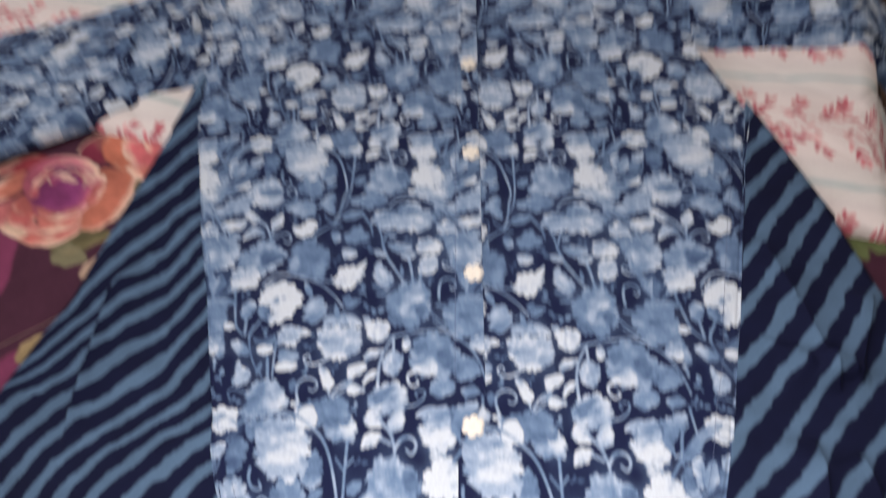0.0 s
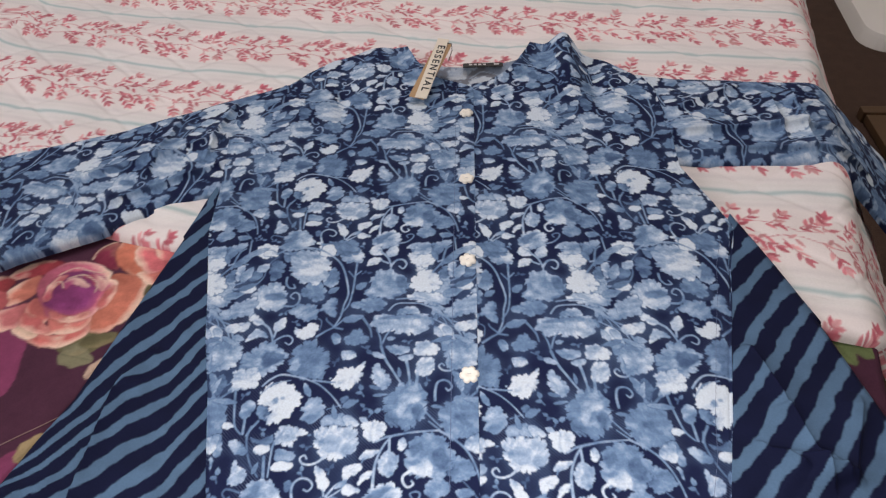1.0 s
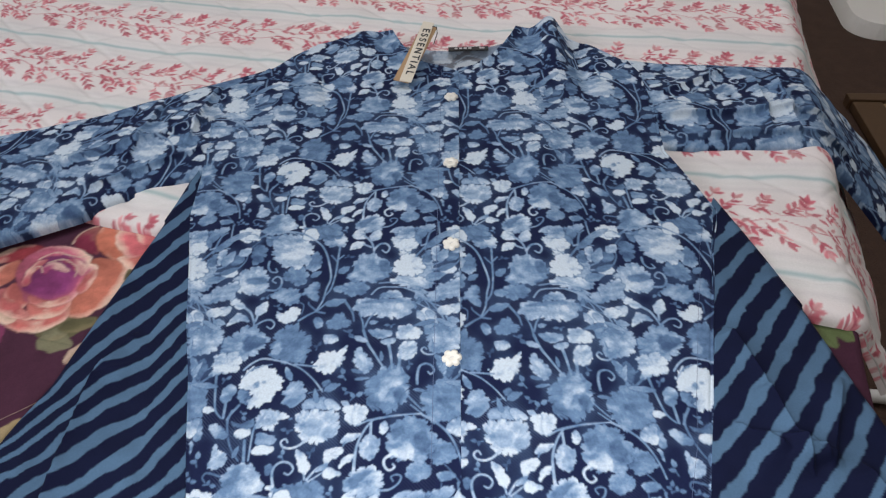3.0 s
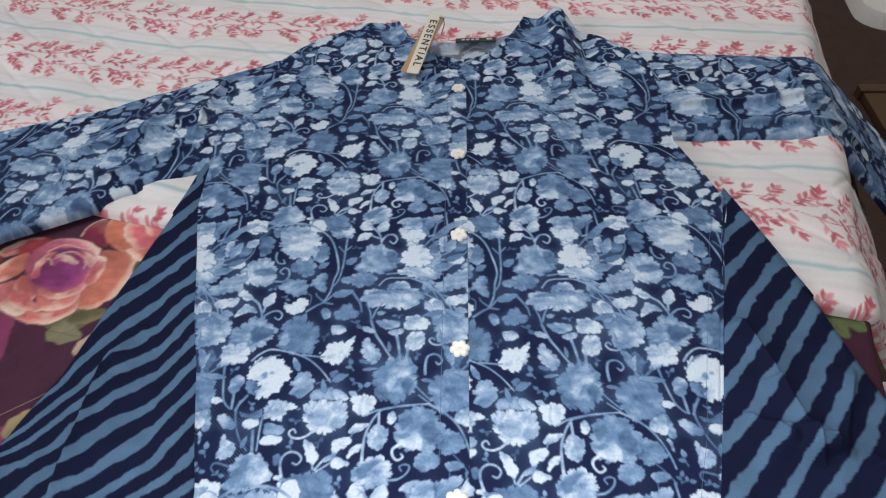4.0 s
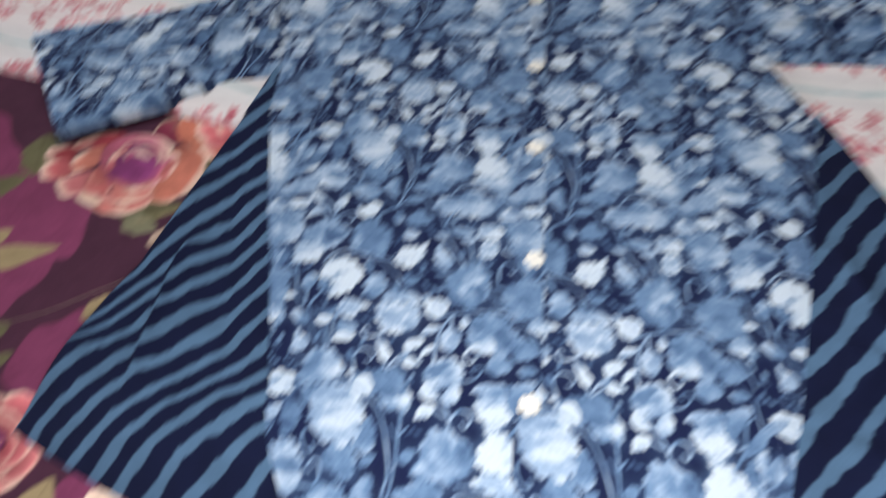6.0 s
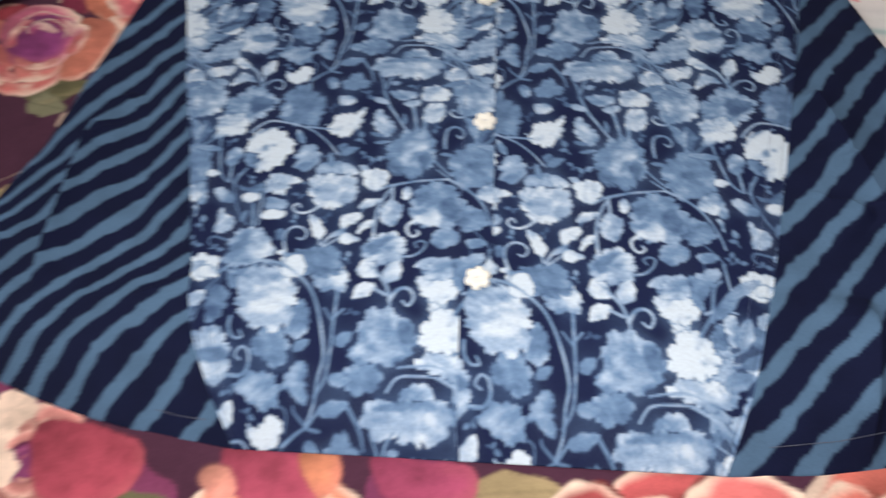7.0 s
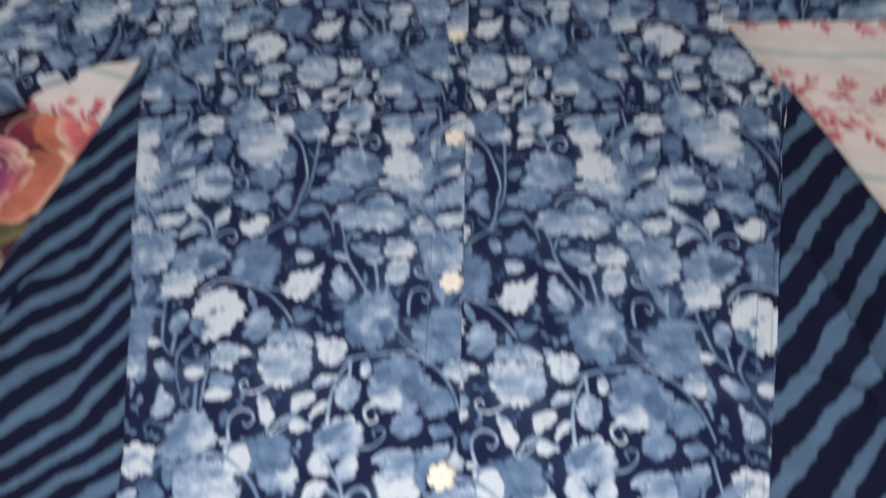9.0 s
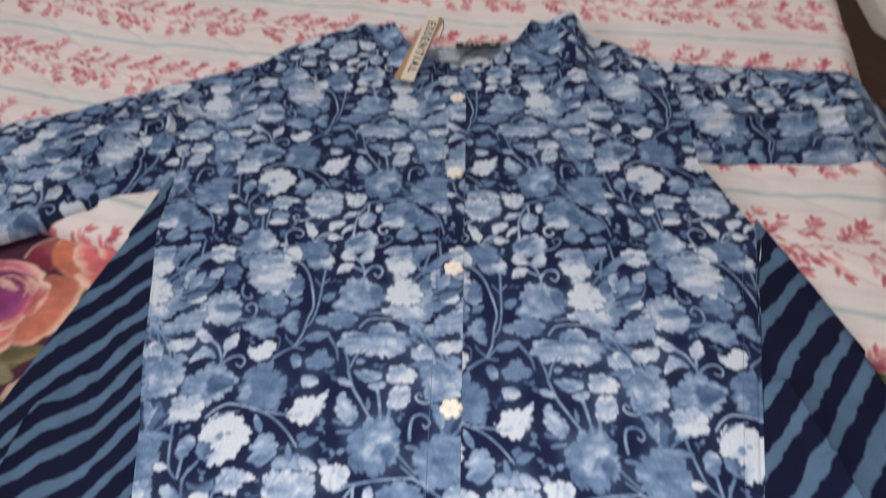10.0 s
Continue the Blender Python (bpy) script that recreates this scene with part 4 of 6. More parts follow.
leaf(cloth, -0.0663, 0.1379, -0.0594, 0.1542, 0.0103, 0.85)
leaf(cloth, -0.1065, 0.059, -0.0875, 0.0644, 0.008, 0.6)
leaf(cloth, -0.0674, 0.0386, -0.0598, 0.0403, 0.0043, 0.65)
leaf(cloth, -0.0062, 0.1392, 0.0171, 0.1525, 0.0051, 0.6)
leaf(cloth, -0.0112, 0.0412, -0.0304, 0.0354, 0.0043, 0.55)
leaf(cloth, -0.0017, 0.0423, 0.0099, 0.039, 0.0065, 0.72)
leaf(cloth, -0.2106, 0.0431, -0.1939, 0.0323, 0.0045, 0.7)
leaf(cloth, -0.1278, -0.0192, -0.1337, -0.0054, 0.0049, 0.7)
leaf(cloth, -0.1858, -0.0239, -0.2077, -0.0209, 0.005, 0.65)
leaf(cloth, -0.1061, -0.0403, -0.1088, -0.0268, 0.0038, 0.6)
leaf(cloth, -0.0811, -0.0089, -0.0711, -0.0123, 0.0035, 0.45)
leaf(cloth, -0.0568, -0.0015, -0.0573, 0.0093, 0.003, 0.6)
leaf(cloth, -0.0799, 0.0237, -0.0676, 0.0181, 0.0053, 0.78)
leaf(cloth, -0.0322, -0.0282, -0.021, -0.0299, 0.0029, 0.65)
leaf(cloth, -0.0781, -0.0187, -0.0652, -0.0172, 0.0029, 0.55)
leaf(cloth, -0.1648, -0.0858, -0.1614, -0.0757, 0.0035, 0.6)
leaf(cloth, -0.0945, -0.091, -0.1042, -0.0975, 0.003, 0.75)
leaf(cloth, -0.2093, -0.0128, -0.2026, 0.0006, 0.0036, 0.72)

# small sprigs in the bare ground between the larger motifs
free = np.random.default_rng(77)
for size, tries in ((0.0062, 1500), (0.0046, 2500)):
    for _ in range(tries):
        fx, fy = cloth.u0 + free.random() * cloth.wide, cloth.v0 + free.random() * cloth.high
        way, tone_ = free.random() * 6.283, 0.32 + 0.36 * free.random()
        at_, fu, fv = cloth.window(fx - size, fx + size, fy - size, fy + size)
        if (cloth.a[at_][..., 0] > 0.12).mean() > 0.08:
            continue
        c_, s_ = size * math.cos(way), size * math.sin(way)
        stem(cloth, 0.0012, 0.45, (fx - c_, fy - s_), (fx - 0.2 * s_, fy + 0.2 * c_), (fx + c_, fy + s_))
        leaf(cloth, fx, fy, fx + c_, fy + s_, 0.6 * size, tone_)
        leaf(cloth, fx - 0.4 * c_, fy - 0.4 * s_, fx - 0.2 * c_ - 0.9 * s_, fy - 0.2 * s_ + 0.9 * c_, 0.5 * size, tone_ * 0.9)
tone = cloth.a[..., 0]
covered = np.clip(tone / 0.3, 0, 1)
halo = covered.copy()
for k in (1, 2, 3, 4, 5, 6, 7, 8):
    halo = (halo + np.roll(halo, k, 0) + np.roll(halo, -k, 0) + np.roll(halo, k, 1) + np.roll(halo, -k, 1)) / 5
patch = lattice(cloth.h, cloth.w, 9, 7, 3)
streak = lattice(cloth.h, cloth.w, 60, 16, 4)
blotch = lattice(cloth.h, cloth.w, 34, 26, 5)
speck = lattice(cloth.h, cloth.w, 200, 150, 6)
tone = np.clip(tone * (1 + 0.30 * (streak - 0.5) + 0.30 * (blotch - 0.5) + 0.16 * (speck - 0.5)), 0, 1.05)
ghost = 0.26 * np.clip((halo - 0.25) * 1.6, 0, 1) * np.clip((lattice(cloth.h, cloth.w, 15, 12, 8) - 0.42) * 4, 0, 1)
tone = np.maximum(tone, ghost)
STEPS = [0, 0.35, 0.6, 0.8, 1.0]
INKS = [(0.0088, 0.0138, 0.050), (0.053, 0.100, 0.203), (0.138, 0.237, 0.395), (0.305, 0.415, 0.575), (0.555, 0.645, 0.74)]
inked = np.stack([np.interp(tone, STEPS, [c[k] for c in INKS]) for k in range(3)], -1)
hatch = np.clip((halo - 0.3) * 2.5, 0, 1) * (1 - covered) * np.clip((patch - 0.45) * 5, 0, 1)
cloth.a = np.concatenate([inked, 0.16 * hatch[..., None]], -1)


def ribbon(name, pts, wide, mat, parent, label=""):
    """A thin raised line of stitching or cord through points."""
    data = bpy.data.curves.new(name, "CURVE")
    data.dimensions, data.bevel_depth, data.bevel_resolution = "3D", wide / 2, 1
    line = data.splines.new("POLY")
    line.points.add(len(pts) - 1)
    for p, q in zip(line.points, pts):
        p.co = (*q, 1)
    data.materials.append(mat)
    ob = new(name, data)
    ob.parent = parent
    return tagged(ob, label)


def opaque(rgb):
    return np.concatenate([rgb, np.zeros(rgb.shape[:-1] + (1,))], -1)


# ---- the bed's lie: its side runs aslant to the garment ----
ALONG, ACROSS = np.array((0.218, 0.976)), np.array((0.976, -0.218))
EDGE = np.array((0.362, 0.0))


def over_side(x, y, z, r, steep=90.0):
    """Lays flat cloth over the bed's rounded side: what passes the edge hangs down."""
    w = (x - EDGE[0]) * ACROSS[0] + (y - EDGE[1]) * ACROSS[1]
    s = (x - EDGE[0]) * ALONG[0] + (y - EDGE[1]) * ALONG[1]
    d = np.maximum(w + r, 0)
    turn = np.minimum(d / r, radians(steep))
    rest = np.maximum(d - r * radians(steep), 0)
    flat = np.minimum(w, -r)
    out = flat + (r + z) * np.sin(turn) + max(math.cos(radians(steep)), 0.06) * rest
    height = z * np.cos(turn) - r * (1 - np.cos(turn)) - math.sin(radians(steep)) * rest
    return EDGE[0] + out * ACROSS[0] + s * ALONG[0], EDGE[1] + out * ACROSS[1] + s * ALONG[1], height


# ---- room shell ----
FLOOR, TOP = -0.54, 2.06
tagged(part("floor", boxes((-2.3, 2.3, -2.3, 2.7, FLOOR - 0.1, FLOOR)), CARPET), "dark brown carpet covering the bedroom floor", "floor", kind="structure")
tagged(part("ceiling", boxes((-2.3, 2.3, -2.3, 2.7, TOP, TOP + 0.1)), CEILING), "plain white painted ceiling", "ceiling", kind="structure")
tagged(part("wall_north", boxes((-2.3, 2.3, 2.6, 2.7, FLOOR, TOP)), WALL), "plain cream painted wall", "wall", kind="structure")
tagged(part("wall_south", boxes((-2.3, 2.3, -2.3, -2.2, FLOOR, TOP)), WALL), "plain cream painted wall", "wall", kind="structure")
tagged(part("wall_east", boxes((2.2, 2.3, -2.2, 2.6, FLOOR, TOP)), WALL), "plain cream painted wall", "wall", kind="structure")
# opening and glowing pane of a window out of view, added to light the bed
tagged(part("wall_west", boxes((-2.3, -2.2, -2.2, -1.2, FLOOR, TOP), (-2.3, -2.2, 0.2, 2.6, FLOOR, TOP), (-2.3, -2.2, -1.2, 0.2, FLOOR, 0.45), (-2.3, -2.2, -1.2, 0.2, 1.65, TOP)), WALL), "cream painted wall with an opening for the assumed window", "wall", kind="structure")
pane = tagged(part("assumed_window_1", boxes((-2.28, -2.26, -1.2, 0.2, 0.45, 1.65)), ASSUMED_PANE), "unseen, assumed window pane that glows into the room", "window", kind="structure")
# fixture out of view, added as the source of the light from above
lamp = tagged(empty("assumed_ceiling_light", (0.2, 1.1, TOP)), "unseen, assumed long white ceiling light, switched on", "lamp")
part("housing", boxes((-0.6, 0.6, -0.2, 0.2, -0.03, 0.0), bevel=0.006), PLASTIC, lamp)
part("diffuser", boxes((-0.58, 0.58, -0.18, 0.18, -0.045, -0.031), bevel=0.004), GLOW, lamp, "glowing diffuser")

# ---- bed, under its covers ----
TURN_BED = pose(EDGE[0], EDGE[1], 0, 0, 0, -12.6)
bed = tagged(empty("bed"), "dark wooden bed with a pale mattress under its covers", "bed")
bed.matrix_world = TURN_BED
part("mattress", boxes((-1.45, -0.026, -0.75, 1.25, -0.25, -0.034), bevel=0.02), TICKING, bed)
part("side_rail", boxes((-0.06, -0.03, -0.74, 1.24, -0.42, -0.26), bevel=0.004), BEDWOOD, bed)
part("side_rail", boxes((-1.44, -1.41, -0.74, 1.24, -0.42, -0.26), bevel=0.004), BEDWOOD, bed)
for lx in (-1.40, -0.10):
    for ly in (-0.70, 1.14):
        part("leg", boxes((lx, lx + 0.06, ly, ly + 0.06, FLOOR, -0.3), bevel=0.004), BEDWOOD, bed)
part("slat_base", boxes((-1.405, -0.065, -0.72, 1.2, -0.29, -0.255)), BEDWOOD, bed)

# ---- bedspread: plum with painted roses ----
PLUMS, MAGENTA = (0.066, 0.023, 0.044), (0.20, 0.044, 0.105)
CORAL, BLUSH, PINK, CREAM = (0.50, 0.095, 0.10), (0.72, 0.36, 0.27), (0.62, 0.13, 0.16), (0.78, 0.58, 0.47)
OLIVE, KHAKI, GREEN = (0.13, 0.12, 0.065), (0.33, 0.25, 0.14), (0.13, 0.17, 0.075)
spread = Print(-0.90, -0.62, 1.60, 1.10, 0.0011, PLUMS)


def petal(x, y, rx, ry, turn, inner, rim=CREAM):
    """A broad petal: dark fold below, pale rim outwards, the colour deepening towards its root."""
    ux, uy = math.cos(turn), math.sin(turn)
    bloom(spread, x - 0.05 * rx * ux, y - 0.05 * rx * uy - 0.001, 1.05 * ry, 1.06 * rx, 1.0, 4, turn, tuple(np.array(inner) * 0.45), 0.05)
    bloom(spread, x, y, ry, rx, 1.0, 4, turn, rim, 0.09, 0)
    for k in range(4):
        f = 0.10 + 0.17 * k
        deep = tuple(np.array(inner) * (1.18 - 0.19 * k))
        bloom(spread, x - f * ry * ux, y - f * ry * uy, ry * (0.95 - 0.10 * k), rx * (0.93 - 0.12 * k), 1.0, 3, turn, deep, 0.09, -1)


def rose(x, y, r, outer=CORAL, heart=MAGENTA, spin=0.0):
    """Rings of broad petals about a deep heart of rolled ones."""
    rings = ((0.72, 6, 0.50, 0.34), (0.52, 5, 0.42, 0.27), (0.38, 5, 0.30, 0.18))
    for n, (ring, count, wide_, deep_) in enumerate(rings):
        for k in range(count):
            a = spin + 6.283 * k / count + 1.9 * n + 0.7 * (dice.random() - 0.5)
            c = np.array(outer) * (0.55 + 0.55 * dice.random()) * (1, 0.90, 0.92)[n] + (0.10 * dice.random()) * np.array(CREAM)
            f, g = 0.85 + 0.3 * dice.random(), 0.8 + 0.45 * dice.random()
            petal(x + f * ring * r * math.cos(a), y + 0.82 * f * ring * r * math.sin(a), g * wide_ * r, g * deep_ * r, a + 0.5 * (dice.random() - 0.5), tuple(c))
    bloom(spread, x, y + 0.03 * r, 0.36 * r, 0.29 * r, 1.0, 5, 0, (0.10, 0.02, 0.05), 0.06)
    bloom(spread, x - 0.02 * r, y + 0.01 * r, 0.33 * r, 0.25 * r, 1.0, 6, 0, (0.21, 0.045, 0.13), 0.08)
    for k in range(9):
        a, q = spin + k * 1.25, 0.12 + 0.028 * k
        stem(spread, (0.03 + 0.02 * dice.random()) * r, 1.0, *[(x + q * r * math.cos(a + t), y + 0.02 * r + 0.78 * q * r * math.sin(a + t)) for t in (0, 0.25, 0.5, 0.75)], colour=((0.42, 0.12, 0.14), BLUSH, (0.30, 0.07, 0.16))[k % 3])


def painted(inner, *pts, rim=CREAM, pale=1.0):
    """A broad brushed petal that pales towards its tip, away from the heart, and darkens into the fold at its root."""
    line = outline(pts)
    lo, hi = line.min(0) - 0.006, line.max(0) + 0.006
    at, u, v = spread.window(lo[0], hi[0], lo[1], hi[1])
    k = int(dice.integers(1000))
    d = inside_depth(line, u, v) + 0.0012 * wrinkle(u, v, 0.009, k) + 0.0006 * wrinkle(u, v, 0.003, k + 1)
    cx, cy = line.mean(0)
    hx, hy = (-0.285, 0.175) if cx > -0.33 and cy > 0.13 else (-0.395, 0.125)
    way = math.atan2(cy - hy, cx - hx)
    side = np.clip(0.35 + 0.75 * np.cos(np.arctan2(v - cy, u - cx) - way) + 0.25 * wrinkle(u, v, 0.012, k + 5), 0, 1)
    spread.lay(at, 0.45 * np.clip((d + 0.0020) / 0.0022, 0, 1) * (1 - 0.6 * side), 0.4 * np.array(inner))
    edge = pale * side * np.clip(1 - (d - 0.0006) / (0.0022 + 0.0065 * side + 0.0018 * wrinkle(u, v, 0.006, k + 2)), 0, 1) ** 0.8
    tip = ((u - cx) * math.cos(way) + (v - cy) * math.sin(way)) / max(np.ptp(line[:, 0]), np.ptp(line[:, 1]))
    deep = np.clip(1.0 + 0.75 * tip, 0.55, 1.3) * (1 + 0.16 * wrinkle(u * 0.5, v, 0.006, k + 3) + 0.08 * wrinkle(u, v, 0.0025, k + 4))
    colour = tint(inner, deep) * (1 - edge[..., None]) + np.array(rim) * edge[..., None]
    spread.lay(at, d / 0.0016 + 0.5, colour)


# large magenta leaves in the ground
for x0, y0, x1, y1, w in ((-0.52, 0.12, -0.40, 0.0, 0.10), (-0.40, -0.12, -0.31, -0.06, 0.07), (-0.50, -0.08, -0.42, 0.04, 0.08), (-0.31, -0.25, -0.28, -0.17, 0.05),
                          (-0.22, -0.24, -0.16, -0.30, 0.05), (-0.15, -0.24, -0.08, -0.27, 0.06), (-0.06, -0.24, 0.01, -0.27, 0.05), (-0.62, 0.2, -0.5, 0.02, 0.09),
                          (0.36, -0.06, 0.35, -0.14, 0.04), (-0.34, 0.16, -0.33, 0.20, 0.03), (-0.58, -0.2, -0.45, -0.12, 0.08)):
    leaf(spread, x0, y0, x1, y1, w, 1.0, MAGENTA, 0.1)
# olive and khaki leaves
for x0, y0, x1, y1, w, c in ((-0.375, 0.052, -0.325, 0.064, 0.026, OLIVE), (-0.37, 0.045, -0.335, 0.037, 0.02, (0.2, 0.19, 0.12)), (-0.325, 0.11, -0.302, 0.135, 0.024, OLIVE),
                             (-0.50, 0.16, -0.485, 0.10, 0.035, OLIVE), (-0.53, 0.07, -0.49, 0.10, 0.026, OLIVE), (-0.52, -0.02, -0.415, 0.012, 0.026, KHAKI), (-0.50, 0.0, -0.47, 0.03, 0.022, KHAKI),
                             (-0.36, -0.062, -0.342, -0.035, 0.018, KHAKI), (-0.44, -0.09, -0.42, -0.07, 0.02, OLIVE), (-0.345, -0.27, -0.325, -0.19, 0.035, KHAKI), (-0.425, -0.12, -0.405, -0.095, 0.014, OLIVE),
                             (-0.335, 0.018, -0.322, 0.043, 0.013, (0.5, 0.36, 0.28)), (0.312, 0.055, 0.322, 0.024, 0.018, GREEN), (0.325, 0.052, 0.347, 0.030, 0.018, GREEN), (0.30, 0.06, 0.312, 0.034, 0.014, OLIVE),
                             (-0.01, -0.25, 0.05, -0.245, 0.02, KHAKI), (-0.22, -0.275, -0.17, -0.258, 0.02, OLIVE), (-0.55, -0.12, -0.52, -0.07, 0.03, KHAKI)):
    leaf(spread, x0, y0, x1, y1, w, 1.0, c, 0.25)
painted((0.20, 0.03, 0.06), (-0.386, 0.167), (-0.384, 0.180), (-0.369, 0.192), (-0.361, 0.174), (-0.355, 0.154), (-0.371, 0.157), rim=KHAKI, pale=0.35)
painted(OLIVE, (-0.316, 0.115), (-0.314, 0.131), (-0.305, 0.128), (-0.307, 0.115), (-0.312, 0.111), rim=KHAKI, pale=0.35)
painted((0.2, 0.19, 0.12), (-0.370, 0.052), (-0.355, 0.058), (-0.345, 0.052), (-0.350, 0.045), (-0.362, 0.045), rim=KHAKI, pale=0.35)
painted(OLIVE, (-0.356, 0.056), (-0.352, 0.065), (-0.341, 0.069), (-0.327, 0.070), (-0.322, 0.062), (-0.330, 0.056), (-0.340, 0.052), rim=KHAKI, pale=0.35)
painted((0.52, 0.17, 0.12), (-0.358, 0.145), (-0.343, 0.146), (-0.327, 0.143), (-0.319, 0.134), (-0.317, 0.113), (-0.317, 0.100), (-0.322, 0.088), (-0.329, 0.077), (-0.338, 0.071), (-0.351, 0.071), (-0.357, 0.077), (-0.360, 0.094), (-0.354, 0.114))
painted((0.52, 0.14, 0.13), (-0.403, 0.071), (-0.385, 0.068), (-0.369, 0.075), (-0.358, 0.079), (-0.353, 0.072), (-0.360, 0.061), (-0.371, 0.054), (-0.390, 0.054), (-0.408, 0.062), (-0.403, 0.068))
painted((0.62, 0.44, 0.34), (-0.428, 0.078), (-0.421, 0.082), (-0.408, 0.079), (-0.402, 0.068), (-0.407, 0.064), (-0.417, 0.066), (-0.425, 0.071))
painted((0.52, 0.16, 0.17), (-0.459, 0.098), (-0.449, 0.101), (-0.439, 0.105), (-0.429, 0.108), (-0.427, 0.095), (-0.425, 0.083), (-0.429, 0.076), (-0.443, 0.074))
painted((0.30, 0.045, 0.06), (-0.465, 0.147), (-0.453, 0.159), (-0.435, 0.166), (-0.417, 0.165), (-0.414, 0.155), (-0.431, 0.146), (-0.451, 0.142), (-0.462, 0.140))
painted((0.30, 0.05, 0.06), (-0.490, 0.135), (-0.482, 0.143), (-0.467, 0.146), (-0.455, 0.137), (-0.460, 0.124), (-0.474, 0.117))
painted((0.48, 0.16, 0.12), (-0.459, 0.121), (-0.452, 0.132), (-0.443, 0.142), (-0.430, 0.145), (-0.425, 0.128), (-0.429, 0.115), (-0.441, 0.108), (-0.449, 0.106))
painted((0.50, 0.12, 0.13), (-0.483, 0.112), (-0.475, 0.122), (-0.460, 0.124), (-0.449, 0.108), (-0.455, 0.098), (-0.472, 0.096))
painted((0.54, 0.17, 0.15), (-0.398, 0.090), (-0.380, 0.087), (-0.364, 0.090), (-0.358, 0.094), (-0.358, 0.079), (-0.371, 0.071), (-0.387, 0.068), (-0.404, 0.073), (-0.395, 0.079))
painted((0.46, 0.13, 0.12), (-0.428, 0.105), (-0.423, 0.115), (-0.413, 0.107), (-0.399, 0.095), (-0.399, 0.087), (-0.403, 0.080), (-0.412, 0.079), (-0.423, 0.090))
painted((0.50, 0.13, 0.20), (-0.428, 0.128), (-0.428, 0.145), (-0.418, 0.160), (-0.397, 0.163), (-0.376, 0.159), (-0.361, 0.150), (-0.359, 0.140), (-0.349, 0.137), (-0.348, 0.119), (-0.354, 0.104), (-0.360, 0.089), (-0.377, 0.084), (-0.398, 0.090), (-0.415, 0.107))
painted((0.22, 0.045, 0.15), (-0.418, 0.131), (-0.412, 0.146), (-0.396, 0.151), (-0.378, 0.149), (-0.363, 0.140), (-0.362, 0.127), (-0.361, 0.111), (-0.366, 0.099), (-0.382, 0.093), (-0.400, 0.100), (-0.413, 0.110), rim=(0.42, 0.10, 0.20), pale=0.8)
painted((0.42, 0.09, 0.12), (-0.416, 0.113), (-0.418, 0.130), (-0.413, 0.144), (-0.403, 0.145), (-0.406, 0.136), (-0.410, 0.128), (-0.408, 0.112), pale=0.8)
painted((0.40, 0.08, 0.15), (-0.389, 0.145), (-0.374, 0.146), (-0.361, 0.139), (-0.360, 0.124), (-0.368, 0.128), (-0.377, 0.138), pale=0.8)
painted((0.50, 0.16, 0.15), (-0.402, 0.098), (-0.381, 0.091), (-0.364, 0.098), (-0.363, 0.088), (-0.378, 0.083), (-0.395, 0.088), pale=0.8)
painted((0.34, 0.07, 0.16), (-0.405, 0.133), (-0.398, 0.141), (-0.385, 0.138), (-0.376, 0.130), (-0.383, 0.129), (-0.394, 0.132), (-0.398, 0.125), pale=0.8)
painted((0.50, 0.14, 0.14), (-0.359, 0.106), (-0.357, 0.121), (-0.353, 0.132), (-0.347, 0.129), (-0.347, 0.113), (-0.352, 0.099), pale=0.8)
painted((0.50, 0.13, 0.13), (-0.428, 0.098), (-0.413, 0.090), (-0.397, 0.080), (-0.390, 0.072), (-0.402, 0.069), (-0.416, 0.076), (-0.426, 0.085), pale=0.8)
stem(spread, 0.0017, 0.72, (-0.386, 0.167), (-0.384, 0.180), (-0.375, 0.190), (-0.364, 0.194), colour=CREAM)
stem(spread, 0.0017, 0.72, (-0.402, 0.141), (-0.386, 0.145), (-0.370, 0.135), (-0.367, 0.122), colour=CREAM)
stem(spread, 0.0017, 0.72, (-0.413, 0.147), (-0.398, 0.155), (-0.376, 0.149), (-0.364, 0.151), colour=CREAM)
stem(spread, 0.0017, 0.72, (-0.412, 0.133), (-0.411, 0.137), (-0.406, 0.136), (-0.401, 0.128), colour=CREAM)
painted((0.56, 0.18, 0.12), (-0.365, 0.177), (-0.365, 0.191), (-0.356, 0.196), (-0.342, 0.191), (-0.332, 0.167), (-0.327, 0.147), (-0.338, 0.145), (-0.351, 0.153), (-0.360, 0.165))
painted((0.56, 0.18, 0.15), (-0.333, 0.147), (-0.321, 0.151), (-0.303, 0.151), (-0.300, 0.136), (-0.314, 0.132), (-0.325, 0.139))
painted((0.60, 0.15, 0.17), (-0.344, 0.173), (-0.344, 0.185), (-0.333, 0.187), (-0.318, 0.181), (-0.300, 0.169), (-0.300, 0.162), (-0.304, 0.154), (-0.316, 0.148), (-0.327, 0.151), (-0.339, 0.163))
painted((0.62, 0.17, 0.18), (-0.324, 0.178), (-0.323, 0.190), (-0.312, 0.193), (-0.298, 0.177), (-0.299, 0.166), (-0.313, 0.165))
rose(-0.385, -0.172, 0.042, PINK, spin=1.0)
rose(-0.262, -0.240, 0.042, (0.66, 0.24, 0.22), spin=2.0)
for x, y, r in ((-0.295, -0.222, 0.018), (-0.283, -0.207, 0.013), (-0.29, -0.245, 0.02)):
    bloom(spread, x, y, r, r, 1.0, 5, 0, CREAM)
rose(-0.112, -0.285, 0.055, (0.70, 0.25, 0.16), spin=0.3)
rose(0.10, -0.30, 0.085, CORAL, spin=1.4)
rose(0.245, -0.275, 0.075, (0.60, 0.15, 0.12), spin=2.2)
